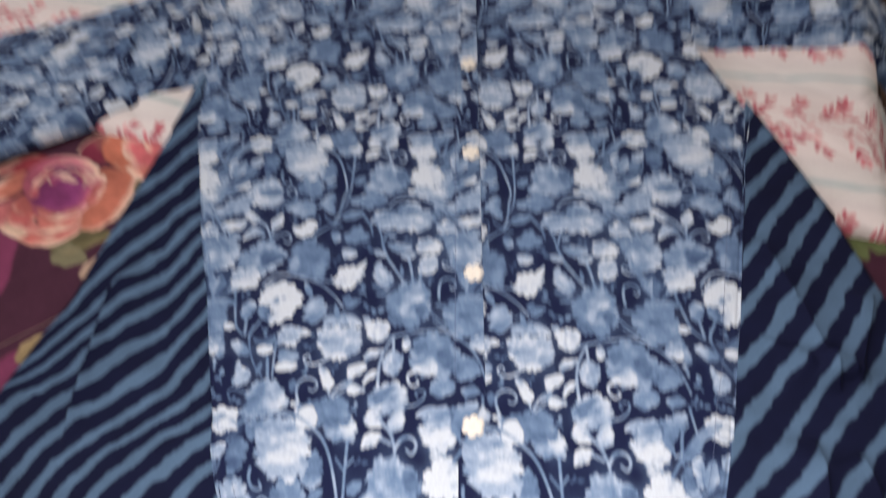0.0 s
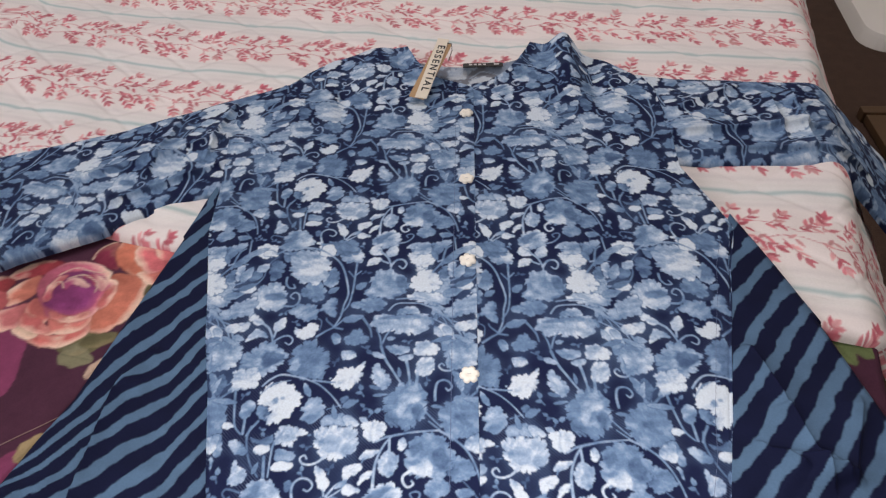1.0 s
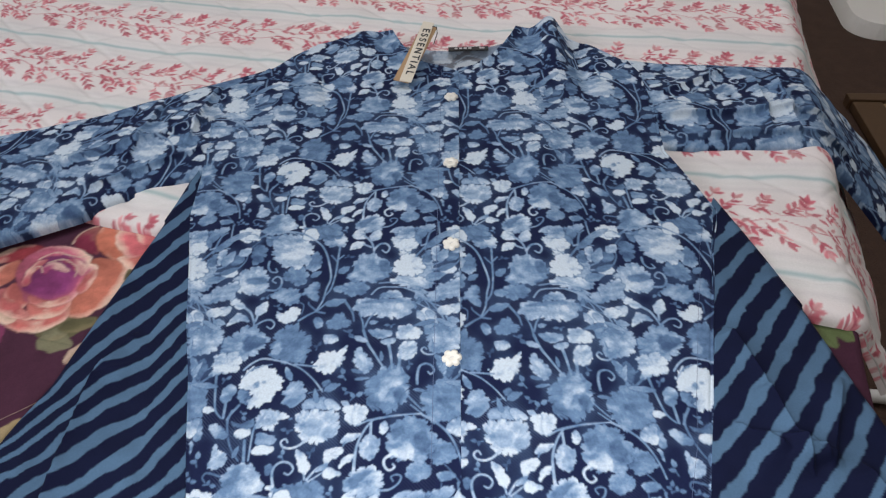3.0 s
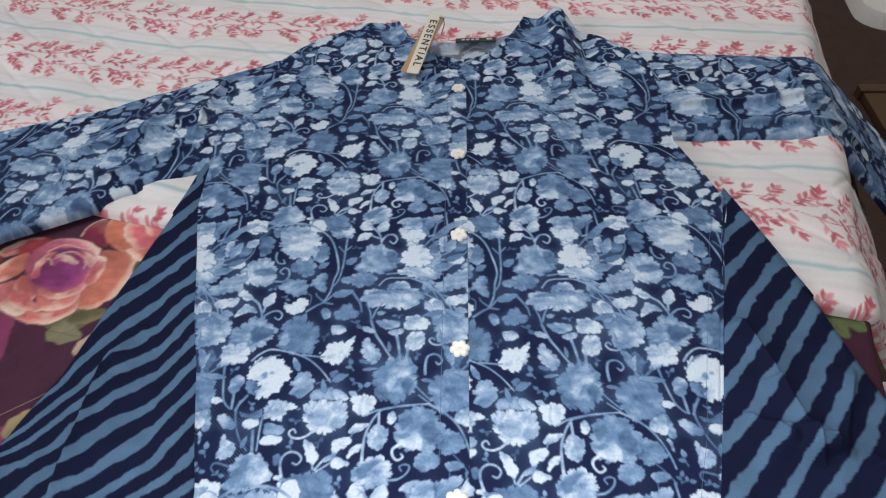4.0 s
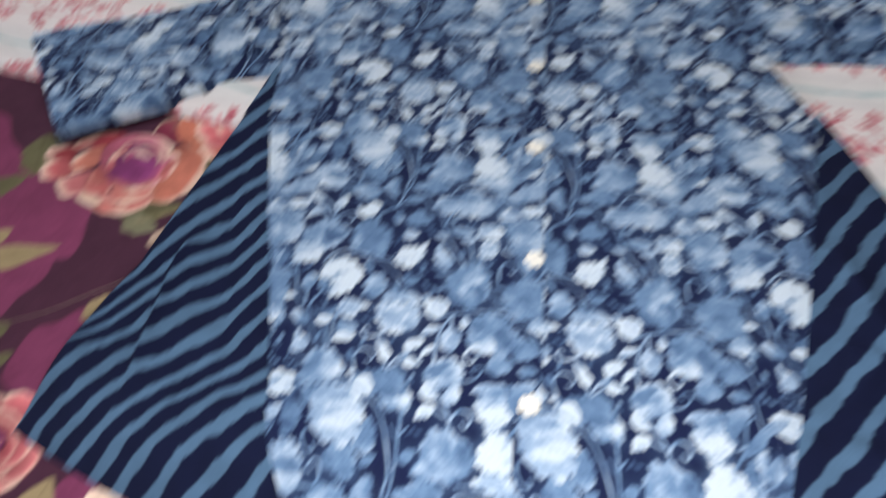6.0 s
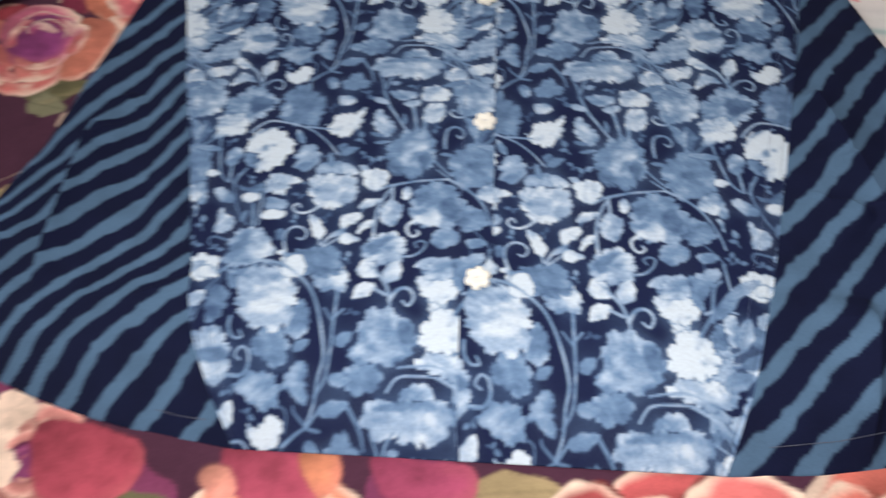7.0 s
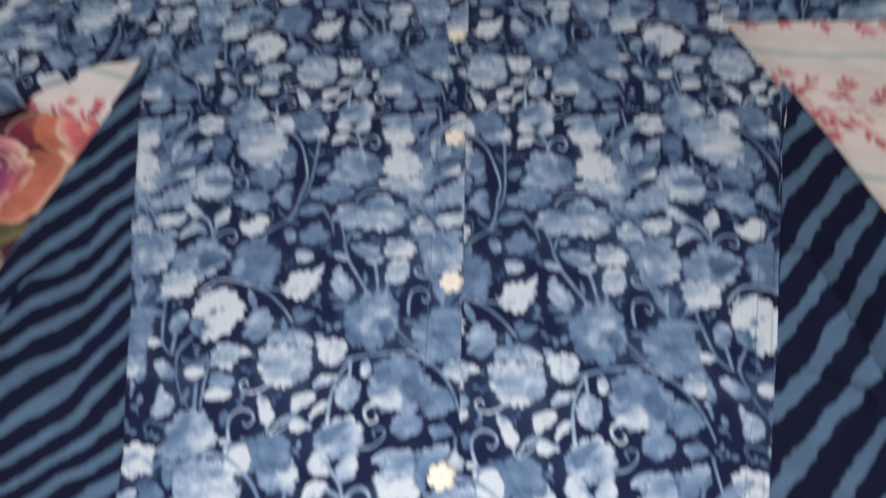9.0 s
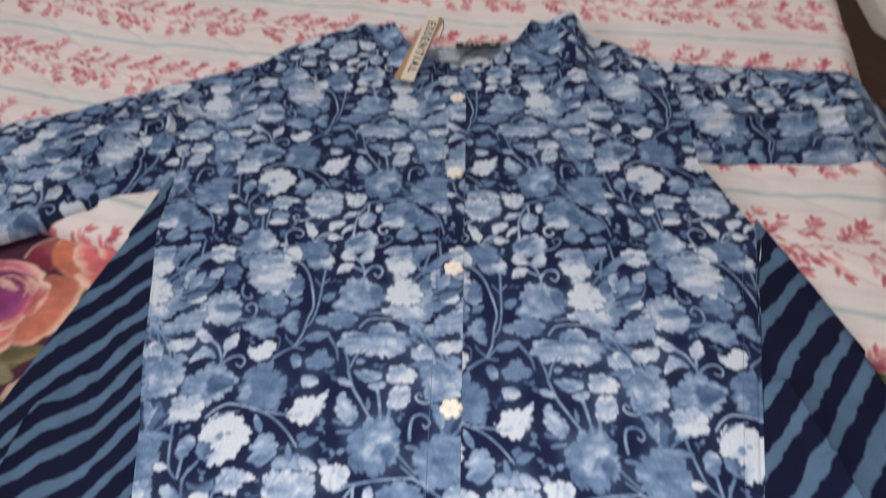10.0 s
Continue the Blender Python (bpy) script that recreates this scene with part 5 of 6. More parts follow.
painted((0.36, 0.06, 0.09), (-0.264, -0.217), (-0.235, -0.215), (-0.210, -0.221), (-0.194, -0.231), (-0.194, -0.249), (-0.217, -0.264), (-0.251, -0.256), rim=(0.45, 0.12, 0.13), pale=0.4)
painted((0.34, 0.06, 0.10), (-0.144, -0.226), (-0.109, -0.230), (-0.090, -0.230), (-0.084, -0.244), (-0.096, -0.261), (-0.127, -0.259), (-0.143, -0.242), rim=(0.45, 0.12, 0.13), pale=0.4)
painted((0.60, 0.22, 0.13), (-0.101, -0.228), (-0.081, -0.229), (-0.077, -0.244), (-0.086, -0.253), (-0.097, -0.241), rim=(0.45, 0.12, 0.13), pale=0.4)
painted((0.30, 0.055, 0.11), (-0.059, -0.230), (-0.028, -0.231), (-0.003, -0.234), (-0.002, -0.251), (-0.031, -0.260), (-0.053, -0.249), rim=(0.45, 0.12, 0.13), pale=0.4)
painted((0.62, 0.26, 0.20), (-0.153, -0.237), (-0.142, -0.239), (-0.135, -0.251), (-0.146, -0.257), (-0.156, -0.246), rim=(0.45, 0.12, 0.13), pale=0.4)
rose(-0.62, -0.05, 0.07, CORAL, spin=0.9)
fade = 0.86 + 0.28 * lattice(spread.h, spread.w, 90, 130, 21)
spread.a = spread.a * (0.7 * fade + 0.3 * (0.8 + 0.4 * lattice(spread.h, spread.w, 300, 430, 22)))[..., None]

w = np.concatenate([np.linspace(-1.50, -1.0, 12, endpoint=False), np.linspace(-1.0, 0.06, 680, endpoint=False), np.linspace(0.06, 0.36, 36)])
s = np.concatenate([np.linspace(-0.80, -0.52, 10, endpoint=False), np.linspace(-0.52, 0.16, 420, endpoint=False), np.linspace(0.16, 1.27, 20)])
wg, sg = np.meshgrid(w, s)
x, y = EDGE[0] + wg * ACROSS[0] + sg * ALONG[0], EDGE[1] + wg * ACROSS[1] + sg * ALONG[1]
ink = opaque(spread.read(x, y))
lift = 0.0016 * wrinkle(x, y, 0.07, 31) + 0.0008 * wrinkle(x, y, 0.025, 32)
bx, by, bz = over_side(x, y, -0.024 + lift, 0.032, 76)
bedspread = tagged(sheet("bedspread", bx, by, bz, ink, PLUM), "dark plum bedspread printed with large coral roses and olive leaves", "bedspread")

stitch_t = np.linspace(0, 1, 60)
stitch_x, stitch_y = -0.47 + 0.162 * stitch_t, -0.085 + 0.088 * stitch_t - 0.012 * np.sin(np.pi * stitch_t)
stitch_z = -0.0236 + 0.0016 * wrinkle(stitch_x, stitch_y, 0.07, 31) + 0.0008 * wrinkle(stitch_x, stitch_y, 0.025, 32)
ribbon("stitching", [tuple(map(float, q)) for q in zip(stitch_x, stitch_y, stitch_z)], 0.0009, BEIGE, bedspread, label="thin beige stitched line")

# ---- quilt: pale, with rows of red sprigs and thin teal lines ----
ROW = 0.142
GROUND, GREY, TEAL, RED = (0.80, 0.74, 0.74), (0.745, 0.745, 0.75), (0.22, 0.43, 0.46), (0.55, 0.14, 0.185)
quilt_print = Print(0, -ROW, 0.36, ROW, 0.0009, GROUND)
v = quilt_print.v0 + np.arange(quilt_print.h) / quilt_print.h * ROW
near = np.minimum(np.abs(v), np.abs(v + ROW))
for k, c in ((np.exp(-(near / 0.024) ** 2) * 0.85, GREY), (np.exp(-((near - 0.012) / 0.003) ** 2) * 0.35, (0.66, 0.66, 0.65)), (np.exp(-(near / 0.0030) ** 2) * 0.62, TEAL), (np.exp(-((near - 0.022) / 0.004) ** 2) * 0.2, (0.42, 0.42, 0.45))):
    quilt_print.a = quilt_print.a * (1 - k[:, None, None]) + np.array(c) * k[:, None, None]


def sprig(x, y, way, long):
    """A side shoot: a bent stalk, paired leaves and three at the tip."""
    c, s = math.cos(way), math.sin(way)
    at = lambda a, b: (x + a * c - b * s, y + a * s + b * c)
    bend = (dice.random() - 0.5) * 0.5
    mid = lambda k: bend * long * k * (1 - k)
    stem(quilt_print, 0.0013, 1.0, at(0, 0), at(0.5 * long, mid(0.5)), at(long, 0), colour=RED)
    for k, side in ((0.30, 1), (0.40, -1), (0.62, 1), (0.70, -1), (0.95, 1), (0.95, -1)):
        if dice.random() < 0.86:
            p0, p1 = at(k * long, mid(k)), at(k * long + 0.0095, mid(k) + side * 0.0075)
            leaf(quilt_print, *p0, *p1, 0.0042, 0.85 + 0.4 * dice.random(), REDS[int(dice.integers(3))], 0.1)
    leaf(quilt_print, *at(long, 0), *at(long + 0.0125, 0), 0.0050, 0.85 + 0.4 * dice.random(), REDS[int(dice.integers(3))], 0.1)


MIDDLE = -0.066
REDS = [RED, (0.62, 0.22, 0.26), (0.70, 0.36, 0.38)]
for lane, count in ((0.009, 14), (-0.011, 14)):
    stem(quilt_print, 0.0014, 1.0, *[(0.36 * k / 24, MIDDLE + lane + 0.006 * math.sin(6.283 * k / 6 + 90 * lane)) for k in range(25)], colour=RED)
    for k in range(count):
        gx = 0.36 * (k + 0.5 * (lane < 0) + 0.5 * dice.random()) / count
        up = 1 if lane > 0 else -1
        sprig(gx, MIDDLE + lane, up * (0.55 + 0.8 * dice.random()), 0.022 + 0.016 * dice.random())
        for n in range(3):
            a, lx, ly = (1 if n % 2 else -1) * (0.3 + 0.9 * dice.random()), gx + 0.0055 * n, MIDDLE + lane + 0.008 * (dice.random() - 0.5)
            leaf(quilt_print, lx, ly, lx + 0.012 * math.cos(a), ly + 0.012 * math.sin(a), 0.0042, 0.85 + 0.4 * dice.random(), REDS[int(dice.integers(3))], 0.1)


def row_line(x):
    """Where one teal line of the quilt lies, along the width."""
    return np.interp(x, [-1.6, -0.60, -0.39, -0.10, 0.24, 0.34, 0.9], [0.74, 0.449, 0.390, 0.317, 0.25, 0.234, 0.12])


x1 = np.concatenate([np.linspace(-1.15, -0.72, 40, endpoint=False), np.linspace(-0.72, 0.62, 620), np.linspace(0.63, 0.74, 20)])
smooth_line = np.convolve(np.pad(row_line(x1), 30, mode="edge"), np.ones(61) / 61, mode="valid")
q1 = np.concatenate([np.linspace(-0.188, -0.176, 8, endpoint=False), np.linspace(-0.176, 0.50, 400), np.linspace(0.52, 0.85, 20)])
xg, qg = np.meshgrid(x1, q1)
reach = 0.352 + 0.228 * (0.2 + qg) + 0.12
xg = np.where(xg > 0.2, 0.2 + (xg - 0.2) * (reach - 0.2) / 0.54, xg)
yg = np.interp(xg, x1, smooth_line) + qg + 0.006 * wrinkle(xg, qg * 0, 0.11, 41) * np.exp(-((qg + 0.188) / 0.05) ** 2)
ink = opaque(quilt_print.read(xg + 0.05 * wrinkle(xg, qg, 0.3, 45) * 0.1, qg))
ink[..., :3] *= (0.96 + 0.05 * wrinkle(xg, yg, 0.05, 46))[..., None]
diag = lambda a: np.abs(((a / 0.125) % 1) - 0.5) * 0.125
groove = np.exp(-(diag(xg + 1.4 * qg) / 0.008) ** 2) + np.exp(-(diag(xg - 1.4 * qg + 0.03) / 0.008) ** 2)
lift = -0.011 + 0.0045 * wrinkle(xg, yg, 0.09, 42) * (qg > -0.15) + 0.0015 * wrinkle(xg, yg, 0.03, 43) - 0.0016 * np.clip(groove, 0, 1)
edge = np.clip((qg + 0.188) / 0.012, 0, 1)
lift = -0.024 + (lift + 0.024) * np.sqrt(1 - (1 - edge) ** 2)
qx, qy, qz = over_side(xg, yg, lift, 0.038, 58)
quilt = tagged(sheet("quilt", qx, qy, qz, ink, QUILT), "pale quilt with rows of red leafy sprigs and thin teal lines", "quilt")

ribbon("edge_binding", [(float(a), float(b) - 0.0005, float(c) - 0.0030) for a, b, c in zip(qx[2, ::6], qy[2, ::6], qz[2, ::6])], 0.0018, BINDING, quilt, label="pale rounded edge binding")

# ---- the tunic ----
tunic = tagged(empty("tunic"), "indigo floral cotton tunic with striped sides, laid on the bed", "tunic")


def under(x, y):
    """Height of the covers below the tunic."""
    q = y - row_line(x)
    return np.where(q > -0.185, -0.0115, -0.0235)


def line_step(x, y, x0, y0, x1, y1, high, soft):
    """A pressed fold: the cloth steps up on one side of a line and levels out again."""
    r = math.hypot(x1 - x0, y1 - y0)
    a = ((x - x0) * (x1 - x0) + (y - y0) * (y1 - y0)) / r / r
    d = ((x - x0) * (y1 - y0) - (y - y0) * (x1 - x0)) / r
    ends = np.clip(np.minimum(a, 1 - a) * 6, 0, 1)
    return high * ends * np.where(d > 0, np.exp(-np.abs(d) / soft), np.exp(-np.abs(d) / (soft * 0.15)))


def body_height(x, y):
    z = 0.0012 * wrinkle(x, y, 0.06, 51) + 0.0006 * wrinkle(x, y, 0.022, 52)
    z = z + 0.019 * np.exp(-((x - 0.128) / 0.016) ** 2) * np.clip((y - 0.40) / 0.09, 0, 1)
    z = z - 0.009 * np.exp(-((x - 0.160) / 0.012) ** 2) * np.clip((y - 0.36) / 0.09, 0, 1)
    z = z + 0.008 * np.exp(-((x + 0.12) / 0.03) ** 2) * np.clip((y - 0.40) / 0.1, 0, 1)
    z = z - 0.005 * np.exp(-((x + 0.155 + 0.1 * (y - 0.42)) / 0.010) ** 2) * np.exp(-((y - 0.43) / 0.06) ** 2)
    z = z + 0.004 * np.exp(-((x - 0.09) / 0.02) ** 2 - ((y - 0.22) / 0.08) ** 2)
    return z


def ease(z, x, y, gap, band=0.012, floor=-1.0):
    """Lets the cloth settle on what lies below it near its open edges; gap is the distance from the edge."""
    k = np.clip(gap / band, 0, 1)
    k = np.sqrt(1 - (1 - k) ** 2)
    low = np.maximum(under(x, y) + 0.0015, floor)
    return low + (z - low) * k


def settled(points, z):
    """Outline points taken down from the tunic's level to the height z along the line of sight from above."""
    k = (0.457 - z) / 0.457
    return [(0.014 + (px - 0.014) * k, -0.339 + (py + 0.339) * k) for px, py in points]


LEFT_SEAM = ([-0.231, -0.197, -0.163, -0.141, -0.118, -0.085, -0.014, 0.04, 0.073, 0.137, 0.18, 0.241, 0.30, 0.36, 0.41, 0.445, 0.49, 0.52, 0.536, 0.545],
             [-0.141, -0.159, -0.174, -0.181, -0.184, -0.193, -0.211, -0.227, -0.235, -0.251, -0.262, -0.266, -0.275, -0.283, -0.283, -0.245, -0.215, -0.185, -0.135, -0.088])
LEFT_FRONT = ([-0.231, -0.15, -0.135, -0.105, 0.440, 0.449, 0.460, 0.48, 0.505, 0.53, 0.545], [-0.012, -0.012, -0.008, 0.007, 0.007, -0.008, -0.036, -0.056, -0.068, -0.078, -0.083])
RIGHT_FRONT = ([-0.231, 0.440, 0.447, 0.454, 0.475, 0.50, 0.53, 0.55], [-0.022, -0.012, 0.0, 0.026, 0.05, 0.066, 0.079, 0.086])
RIGHT_SEAM = ([-0.231, -0.193, -0.146, -0.117, -0.073, -0.042, 0.032, 0.078, 0.12, 0.152, 0.174, 0.21, 0.27, 0.36, 0.43, 0.46, 0.485, 0.505, 0.53, 0.545, 0.55],
              [0.135, 0.151, 0.168, 0.176, 0.191, 0.197, 0.216, 0.229, 0.239, 0.250, 0.2555, 0.2455, 0.226, 0.231, 0.228, 0.218, 0.197, 0.180, 0.160, 0.140, 0.125])


def front(name, inner, outer, rows, columns, mapping, lower, label, rim=0.0012):
    lo, hi = inner[0][0], inner[0][-1]
    yy = np.linspace(lo, hi, rows)[:, None]
    t = np.linspace(0, 1, columns)[None]
    a, b = np.interp(yy, *outer), np.interp(yy, *inner)
    x, y = a + (b - a) * t, yy + 0 * t
    z = body_height(x, y) + lower
    rest = np.clip((y - lo) / 0.075, 0, 1)
    low = under(x, y) + 0.0015
    z = low + (z - low) * rest * (2 - rest)
    gap = hi - y + 0 * x
    open_side = np.where(y > 0.46, np.abs(x - a), 1)
    gap = np.minimum(gap, open_side)
    z = ease(z, x, y, gap, 0.006)
    y = y - 0.022 * x * np.clip(1 - (y - lo) / 0.06, 0, 1)
    z = z + np.where(y > 0.44, np.clip((0.02 - np.abs(x - b)) / 0.02, 0, 1) * 0.006 * np.clip((y - 0.44) / 0.05, 0, 1), 0)
    z = z - 0.0009 * np.exp(-((np.abs(x - a) - 0.0022) / 0.0011) ** 2)
    return sheet(name, x, y, z, cloth.read(*mapping(x, y)), INDIGO, tunic, label, rim=rim)


left_map = lambda x, y: (x + 0.068 * y, y)
right_map = lambda x, y: (1.004 * x - 0.1413 + 0.0665 * y, 0.0082 - 0.0164 * x + 0.974 * y)
right = front("front_panel", RIGHT_FRONT, RIGHT_SEAM, 840, 310, right_map, -0.0006, "indigo floral front panel")
left = front("front_panel", LEFT_FRONT, LEFT_SEAM, 840, 320, left_map, 0.0005, "indigo floral front panel with the button placket")


for off in (-0.0215,):
    pts = [(0.007 + off, yy, float(body_height(np.array(0.007 + off), np.array(yy))) + 0.0006) for yy in np.linspace(-0.10, 0.455, 90)]
    ribbon("placket_stitching", pts, 0.0004, THREAD, tunic)


for seam, inset in ((LEFT_SEAM, 0.012), (RIGHT_SEAM, -0.013)):
    pts = []
    for yy in np.linspace(-0.20, 0.16, 60):
        px = float(np.interp(yy, *seam)) + inset
        pts.append((px, yy, float(body_height(np.array(px), np.array(yy))) + 0.0003))
    ribbon("seam_stitching", pts, 0.00028, THREAD, tunic)


def curve_points(pts, t):
    pts = np.array(pts)
    d = np.concatenate([[0], np.cumsum(np.hypot(*np.diff(pts, axis=0).T))])
    return np.interp(t * d[-1], d, pts[:, 0]), np.interp(t * d[-1], d, pts[:, 1])


def striped(name, inside, outside, phase, folds, rows, columns, label, seed):
    t = np.linspace(0, 1, rows)
    ax, ay = curve_points(inside, t)
    bx, by = curve_points(outside, t)
    k = np.linspace(0, 1, columns)[None]
    x, y = ax[:, None] + (bx - ax)[:, None] * k, ay[:, None] + (by - ay)[:, None] * k
    bow = 0.012 * np.sin(np.pi * k) * t[:, None] ** 6
    y = y - bow
    p = phase(x, y)
    p = p + 0.07 * wrinkle(x, y, 0.016, seed) + 0.05 * wrinkle(x, y, 0.007, seed + 1) + 0.02 * wrinkle(x, y, 0.003, seed + 2)
    band = np.abs(((p + 0.5) % 1) - 0.5)
    width = 0.195 + 0.05 * wrinkle(x, y, 0.035, seed + 3)
    m = np.clip((width - band) / 0.035 + 0.5, 0, 1)[..., None]
    soft = (0.92 + 0.1 * wrinkle(x, y, 0.012, seed + 4))[..., None]
    rgb = (np.array((0.0056, 0.0084, 0.033)) * (1 - m) + np.array((0.082, 0.156, 0.262)) * m) * soft
    z = body_height(x, y) + 0.0010 * wrinkle(x, y, 0.035, seed + 5)
    for f in folds:
        z = z + line_step(x, y, *f)
    rest = np.clip((1 - t[:, None]) * 0.46 / 0.075, 0, 1)
    low = under(x, y) + 0.0012
    z = low + (z - low) * rest * (2 - rest)
    gap = np.hypot(x - bx[:, None], y - by[:, None])
    z = ease(z - 0.001, x, y, gap)
    return sheet(name, x, y, z, opaque(rgb), STRIPE, tunic, label, rim=0.002)


def stripe_count(x, y, seam, way, levels, lines):
    """Count of stripes at a place, from lines of counts that run beside the seam, from the hem up."""
    away = np.maximum(way * (np.interp(y, *seam) - x) / 0.13, 0) * (len(lines) - 1)
    counts = [np.interp(y, levels, c) for c in lines]
    past = np.maximum(away - len(lines) + 1, 0)
    away = away - past
    return sum(c * np.clip(1 - np.abs(away - k), 0, 1) for k, c in enumerate(counts)) + past * (counts[-1] - counts[-2])


def left_stripes(x, y):
    return stripe_count(x, y, LEFT_SEAM, 1, np.linspace(-0.24, 0.22, 14), (
        (16.35, 14.88, 13.8, 12.09, 10.44, 9.26, 7.88, 6.4, 4.9, 3.41, 2.28, 1.09, 0.22, -0.72),
        (15.41, 13.95, 12.65, 11.18, 8.97, 7.64, 6.29, 4.68, 3.36, 2.32, 1.13, 0.08, -1, -2.02),
        (14.44, 13.1, 11.74, 9.82, 8.02, 6.93, 5.4, 3.66, 2.49, 1.41, 0.17, -0.99, -2.13, -3.24),
        (13.43, 11.97, 10.43, 8.69, 7.08, 5.7, 3.69, 2.46, 1.4, 0.31, -0.86, -2.04, -3.22, -4.4),
        (12.39, 10.76, 9.11, 7.52, 6.16, 3.85, 1.9, 0.86, 0.04, -0.88, -1.93, -3.09, -4.3, -5.52)))


def right_stripes(x, y):
    return stripe_count(x, y, RIGHT_SEAM, -1, np.linspace(-0.24, 0.18, 10), (
        (7.04, 6.02, 5.04, 4.36, 3.35, 2.26, 1.29, 0.82, -0.19, -1.07),
        (7.82, 7.17, 6.1, 5.28, 4.31, 3.36, 2.49, 1.68, 0.79, -0.17),
        (8.77, 8.07, 7.29, 6.34, 5.3, 4.51, 3.67, 2.57, 1.59, 0.65),
        (9.99, 9.18, 8.28, 7.28, 6.48, 5.56, 4.67, 3.58, 2.51, 1.48),
        (11.19, 10.27, 9.37, 8.52, 7.72, 6.72, 5.68, 4.58, 3.45, 2.33)))


striped("side_panel", [(-0.262, 0.232), (-0.261, 0.18), (-0.249, 0.137), (-0.235, 0.073), (-0.211, -0.014), (-0.193, -0.085), (-0.181, -0.135), (-0.159, -0.197), (-0.1405, -0.228)],
        settled([(-0.264, 0.236), (-0.272, 0.19), (-0.288, 0.109), (-0.313, -0.028), (-0.335, -0.09), (-0.352, -0.168)], -0.02),
        left_stripes, [(-0.287, -0.01, -0.266, 0.034, 0.006, 0.012), (-0.286, -0.14, -0.287, 0.008, 0.009, 0.014), (-0.22, -0.142, -0.172, -0.122, 0.003, 0.008), (-0.30, -0.02, -0.20, 0.03, 0.0012, 0.01)], 330, 150, "navy side panel with wavy pale blue stripes", 60)
striped("side_panel", [(0.2500, 0.178), (0.2475, 0.160), (0.237, 0.12), (0.216, 0.032), (0.197, -0.042), (0.176, -0.117), (0.151, -0.193), (0.1355, -0.234)],
        settled([(0.2515, 0.179), (0.2570, 0.160), (0.273, 0.105), (0.288, 0.045), (0.309, -0.066), (0.322, -0.13), (0.334, -0.195)], -0.018),
        right_stripes,
        [(0.225, 0.03, 0.240, -0.03, 0.0108, 0.01755), (0.238, -0.02, 0.249, -0.105, 0.0126, 0.0162), (0.205, -0.060, 0.236, -0.088, 0.0072, 0.0108), (0.215, -0.070, 0.275, -0.092, 0.009, 0.0162),
         (0.253, -0.070, 0.262, -0.095, 0.0072, 0.00945), (0.223, -0.135, 0.209, -0.235, 0.0126, 0.0162), (0.300, -0.02, 0.262, -0.10, 0.0072, 0.0162), (0.245, -0.145, 0.256, -0.19, 0.009, 0.0162), (0.285, -0.09, 0.305, -0.16, 0.009, 0.0189)],
        330, 150, "navy side panel with wavy pale blue stripes and creases", 70)


for pts in ([(-0.185, -0.211), (-0.172, -0.214), (-0.155, -0.216)], [(0.155, -0.222), (0.19, -0.218), (0.225, -0.210)]):
    t = np.linspace(0, 1, 40)
    hx, hy = curve_points(pts, t)
    ribbon("hem_stitching", [(float(a), float(b), float(body_height(a, b)) - 0.0075) for a, b in zip(hx, hy)], 0.0004, HEM_INK, tunic, label="pale hem stitching")


def sleeve(name, upper, lower, mapping, rows, columns, folds, label, over):
    t = np.linspace(0, 1, columns)
    ax, ay = curve_points(upper, t)
    bx, by = curve_points(lower, t)
    k = np.linspace(0, 1, rows)[:, None]
    x, y = ax + (bx - ax) * k, ay + (by - ay) * k
    ink = cloth.read(*mapping(x, y))
    z = 0.0015 * wrinkle(x, y, 0.05, 81) + 0.001 * wrinkle(x, y, 0.02, 82)
    for f in folds:
        z = z + line_step(x, y, *f)
    z = z + 0.004 * np.sin(np.pi * k) ** 0.7 * np.clip(t / 0.12, 0, 1) - 0.005
    span = np.hypot(bx - ax, by - ay)[None]
    gap = np.minimum(np.minimum(k, 1 - k) * span, (1 - t)[None] * 0.3 + 0 * x)
    z = ease(z, x, y, gap, 0.014, -0.0125)
    if over:
        x, y, z = over_side(x, y, z, 0.045, 43)
    return sheet(name, x, y, z, ink, INDIGO, tunic, label, rim=0.005)


sleeve("sleeve", settled([(-0.233, 0.452), (-0.28, 0.430), (-0.315, 0.412), (-0.409, 0.36), (-0.528, 0.319), (-0.575, 0.300)], -0.011), settled([(-0.252, 0.245), (-0.326, 0.212), (-0.373, 0.178), (-0.444, 0.143), (-0.462, 0.130)], -0.011),
       lambda x, y: (0.96 * x - 0.28 * y + 0.065, 0.28 * x + 0.96 * y + 0.21), 190, 300,
       [(-0.24, 0.37, -0.45, 0.26, 0.006, 0.022), (-0.25, 0.31, -0.40, 0.22, 0.006, 0.015), (-0.29, 0.43, -0.30, 0.30, 0.006, 0.012), (-0.35, 0.39, -0.36, 0.26, 0.004, 0.014)], "indigo floral sleeve", False)
sleeve("sleeve", settled([(0.207, 0.458), (0.25, 0.445), (0.338, 0.434), (0.44, 0.423), (0.52, 0.405), (0.62, 0.375)], -0.010), settled([(0.215, 0.272), (0.294, 0.268), (0.375, 0.264), (0.45, 0.244), (0.515, 0.212)], -0.010),
       lambda x, y: (0.985 * x + 0.17 * y - 0.05, -0.17 * x + 0.985 * y + 0.105), 170, 330,
       [(0.44, 0.335, 0.21, 0.335, 0.009, 0.020), (0.385, 0.42, 0.375, 0.285, 0.010, 0.016), (0.36, 0.42, 0.35, 0.30, 0.006, 0.012), (0.47, 0.295, 0.24, 0.298, 0.007, 0.012), (0.34, 0.435, 0.23, 0.37, 0.005, 0.015)], "indigo floral sleeve that hangs over the bed's side", True)

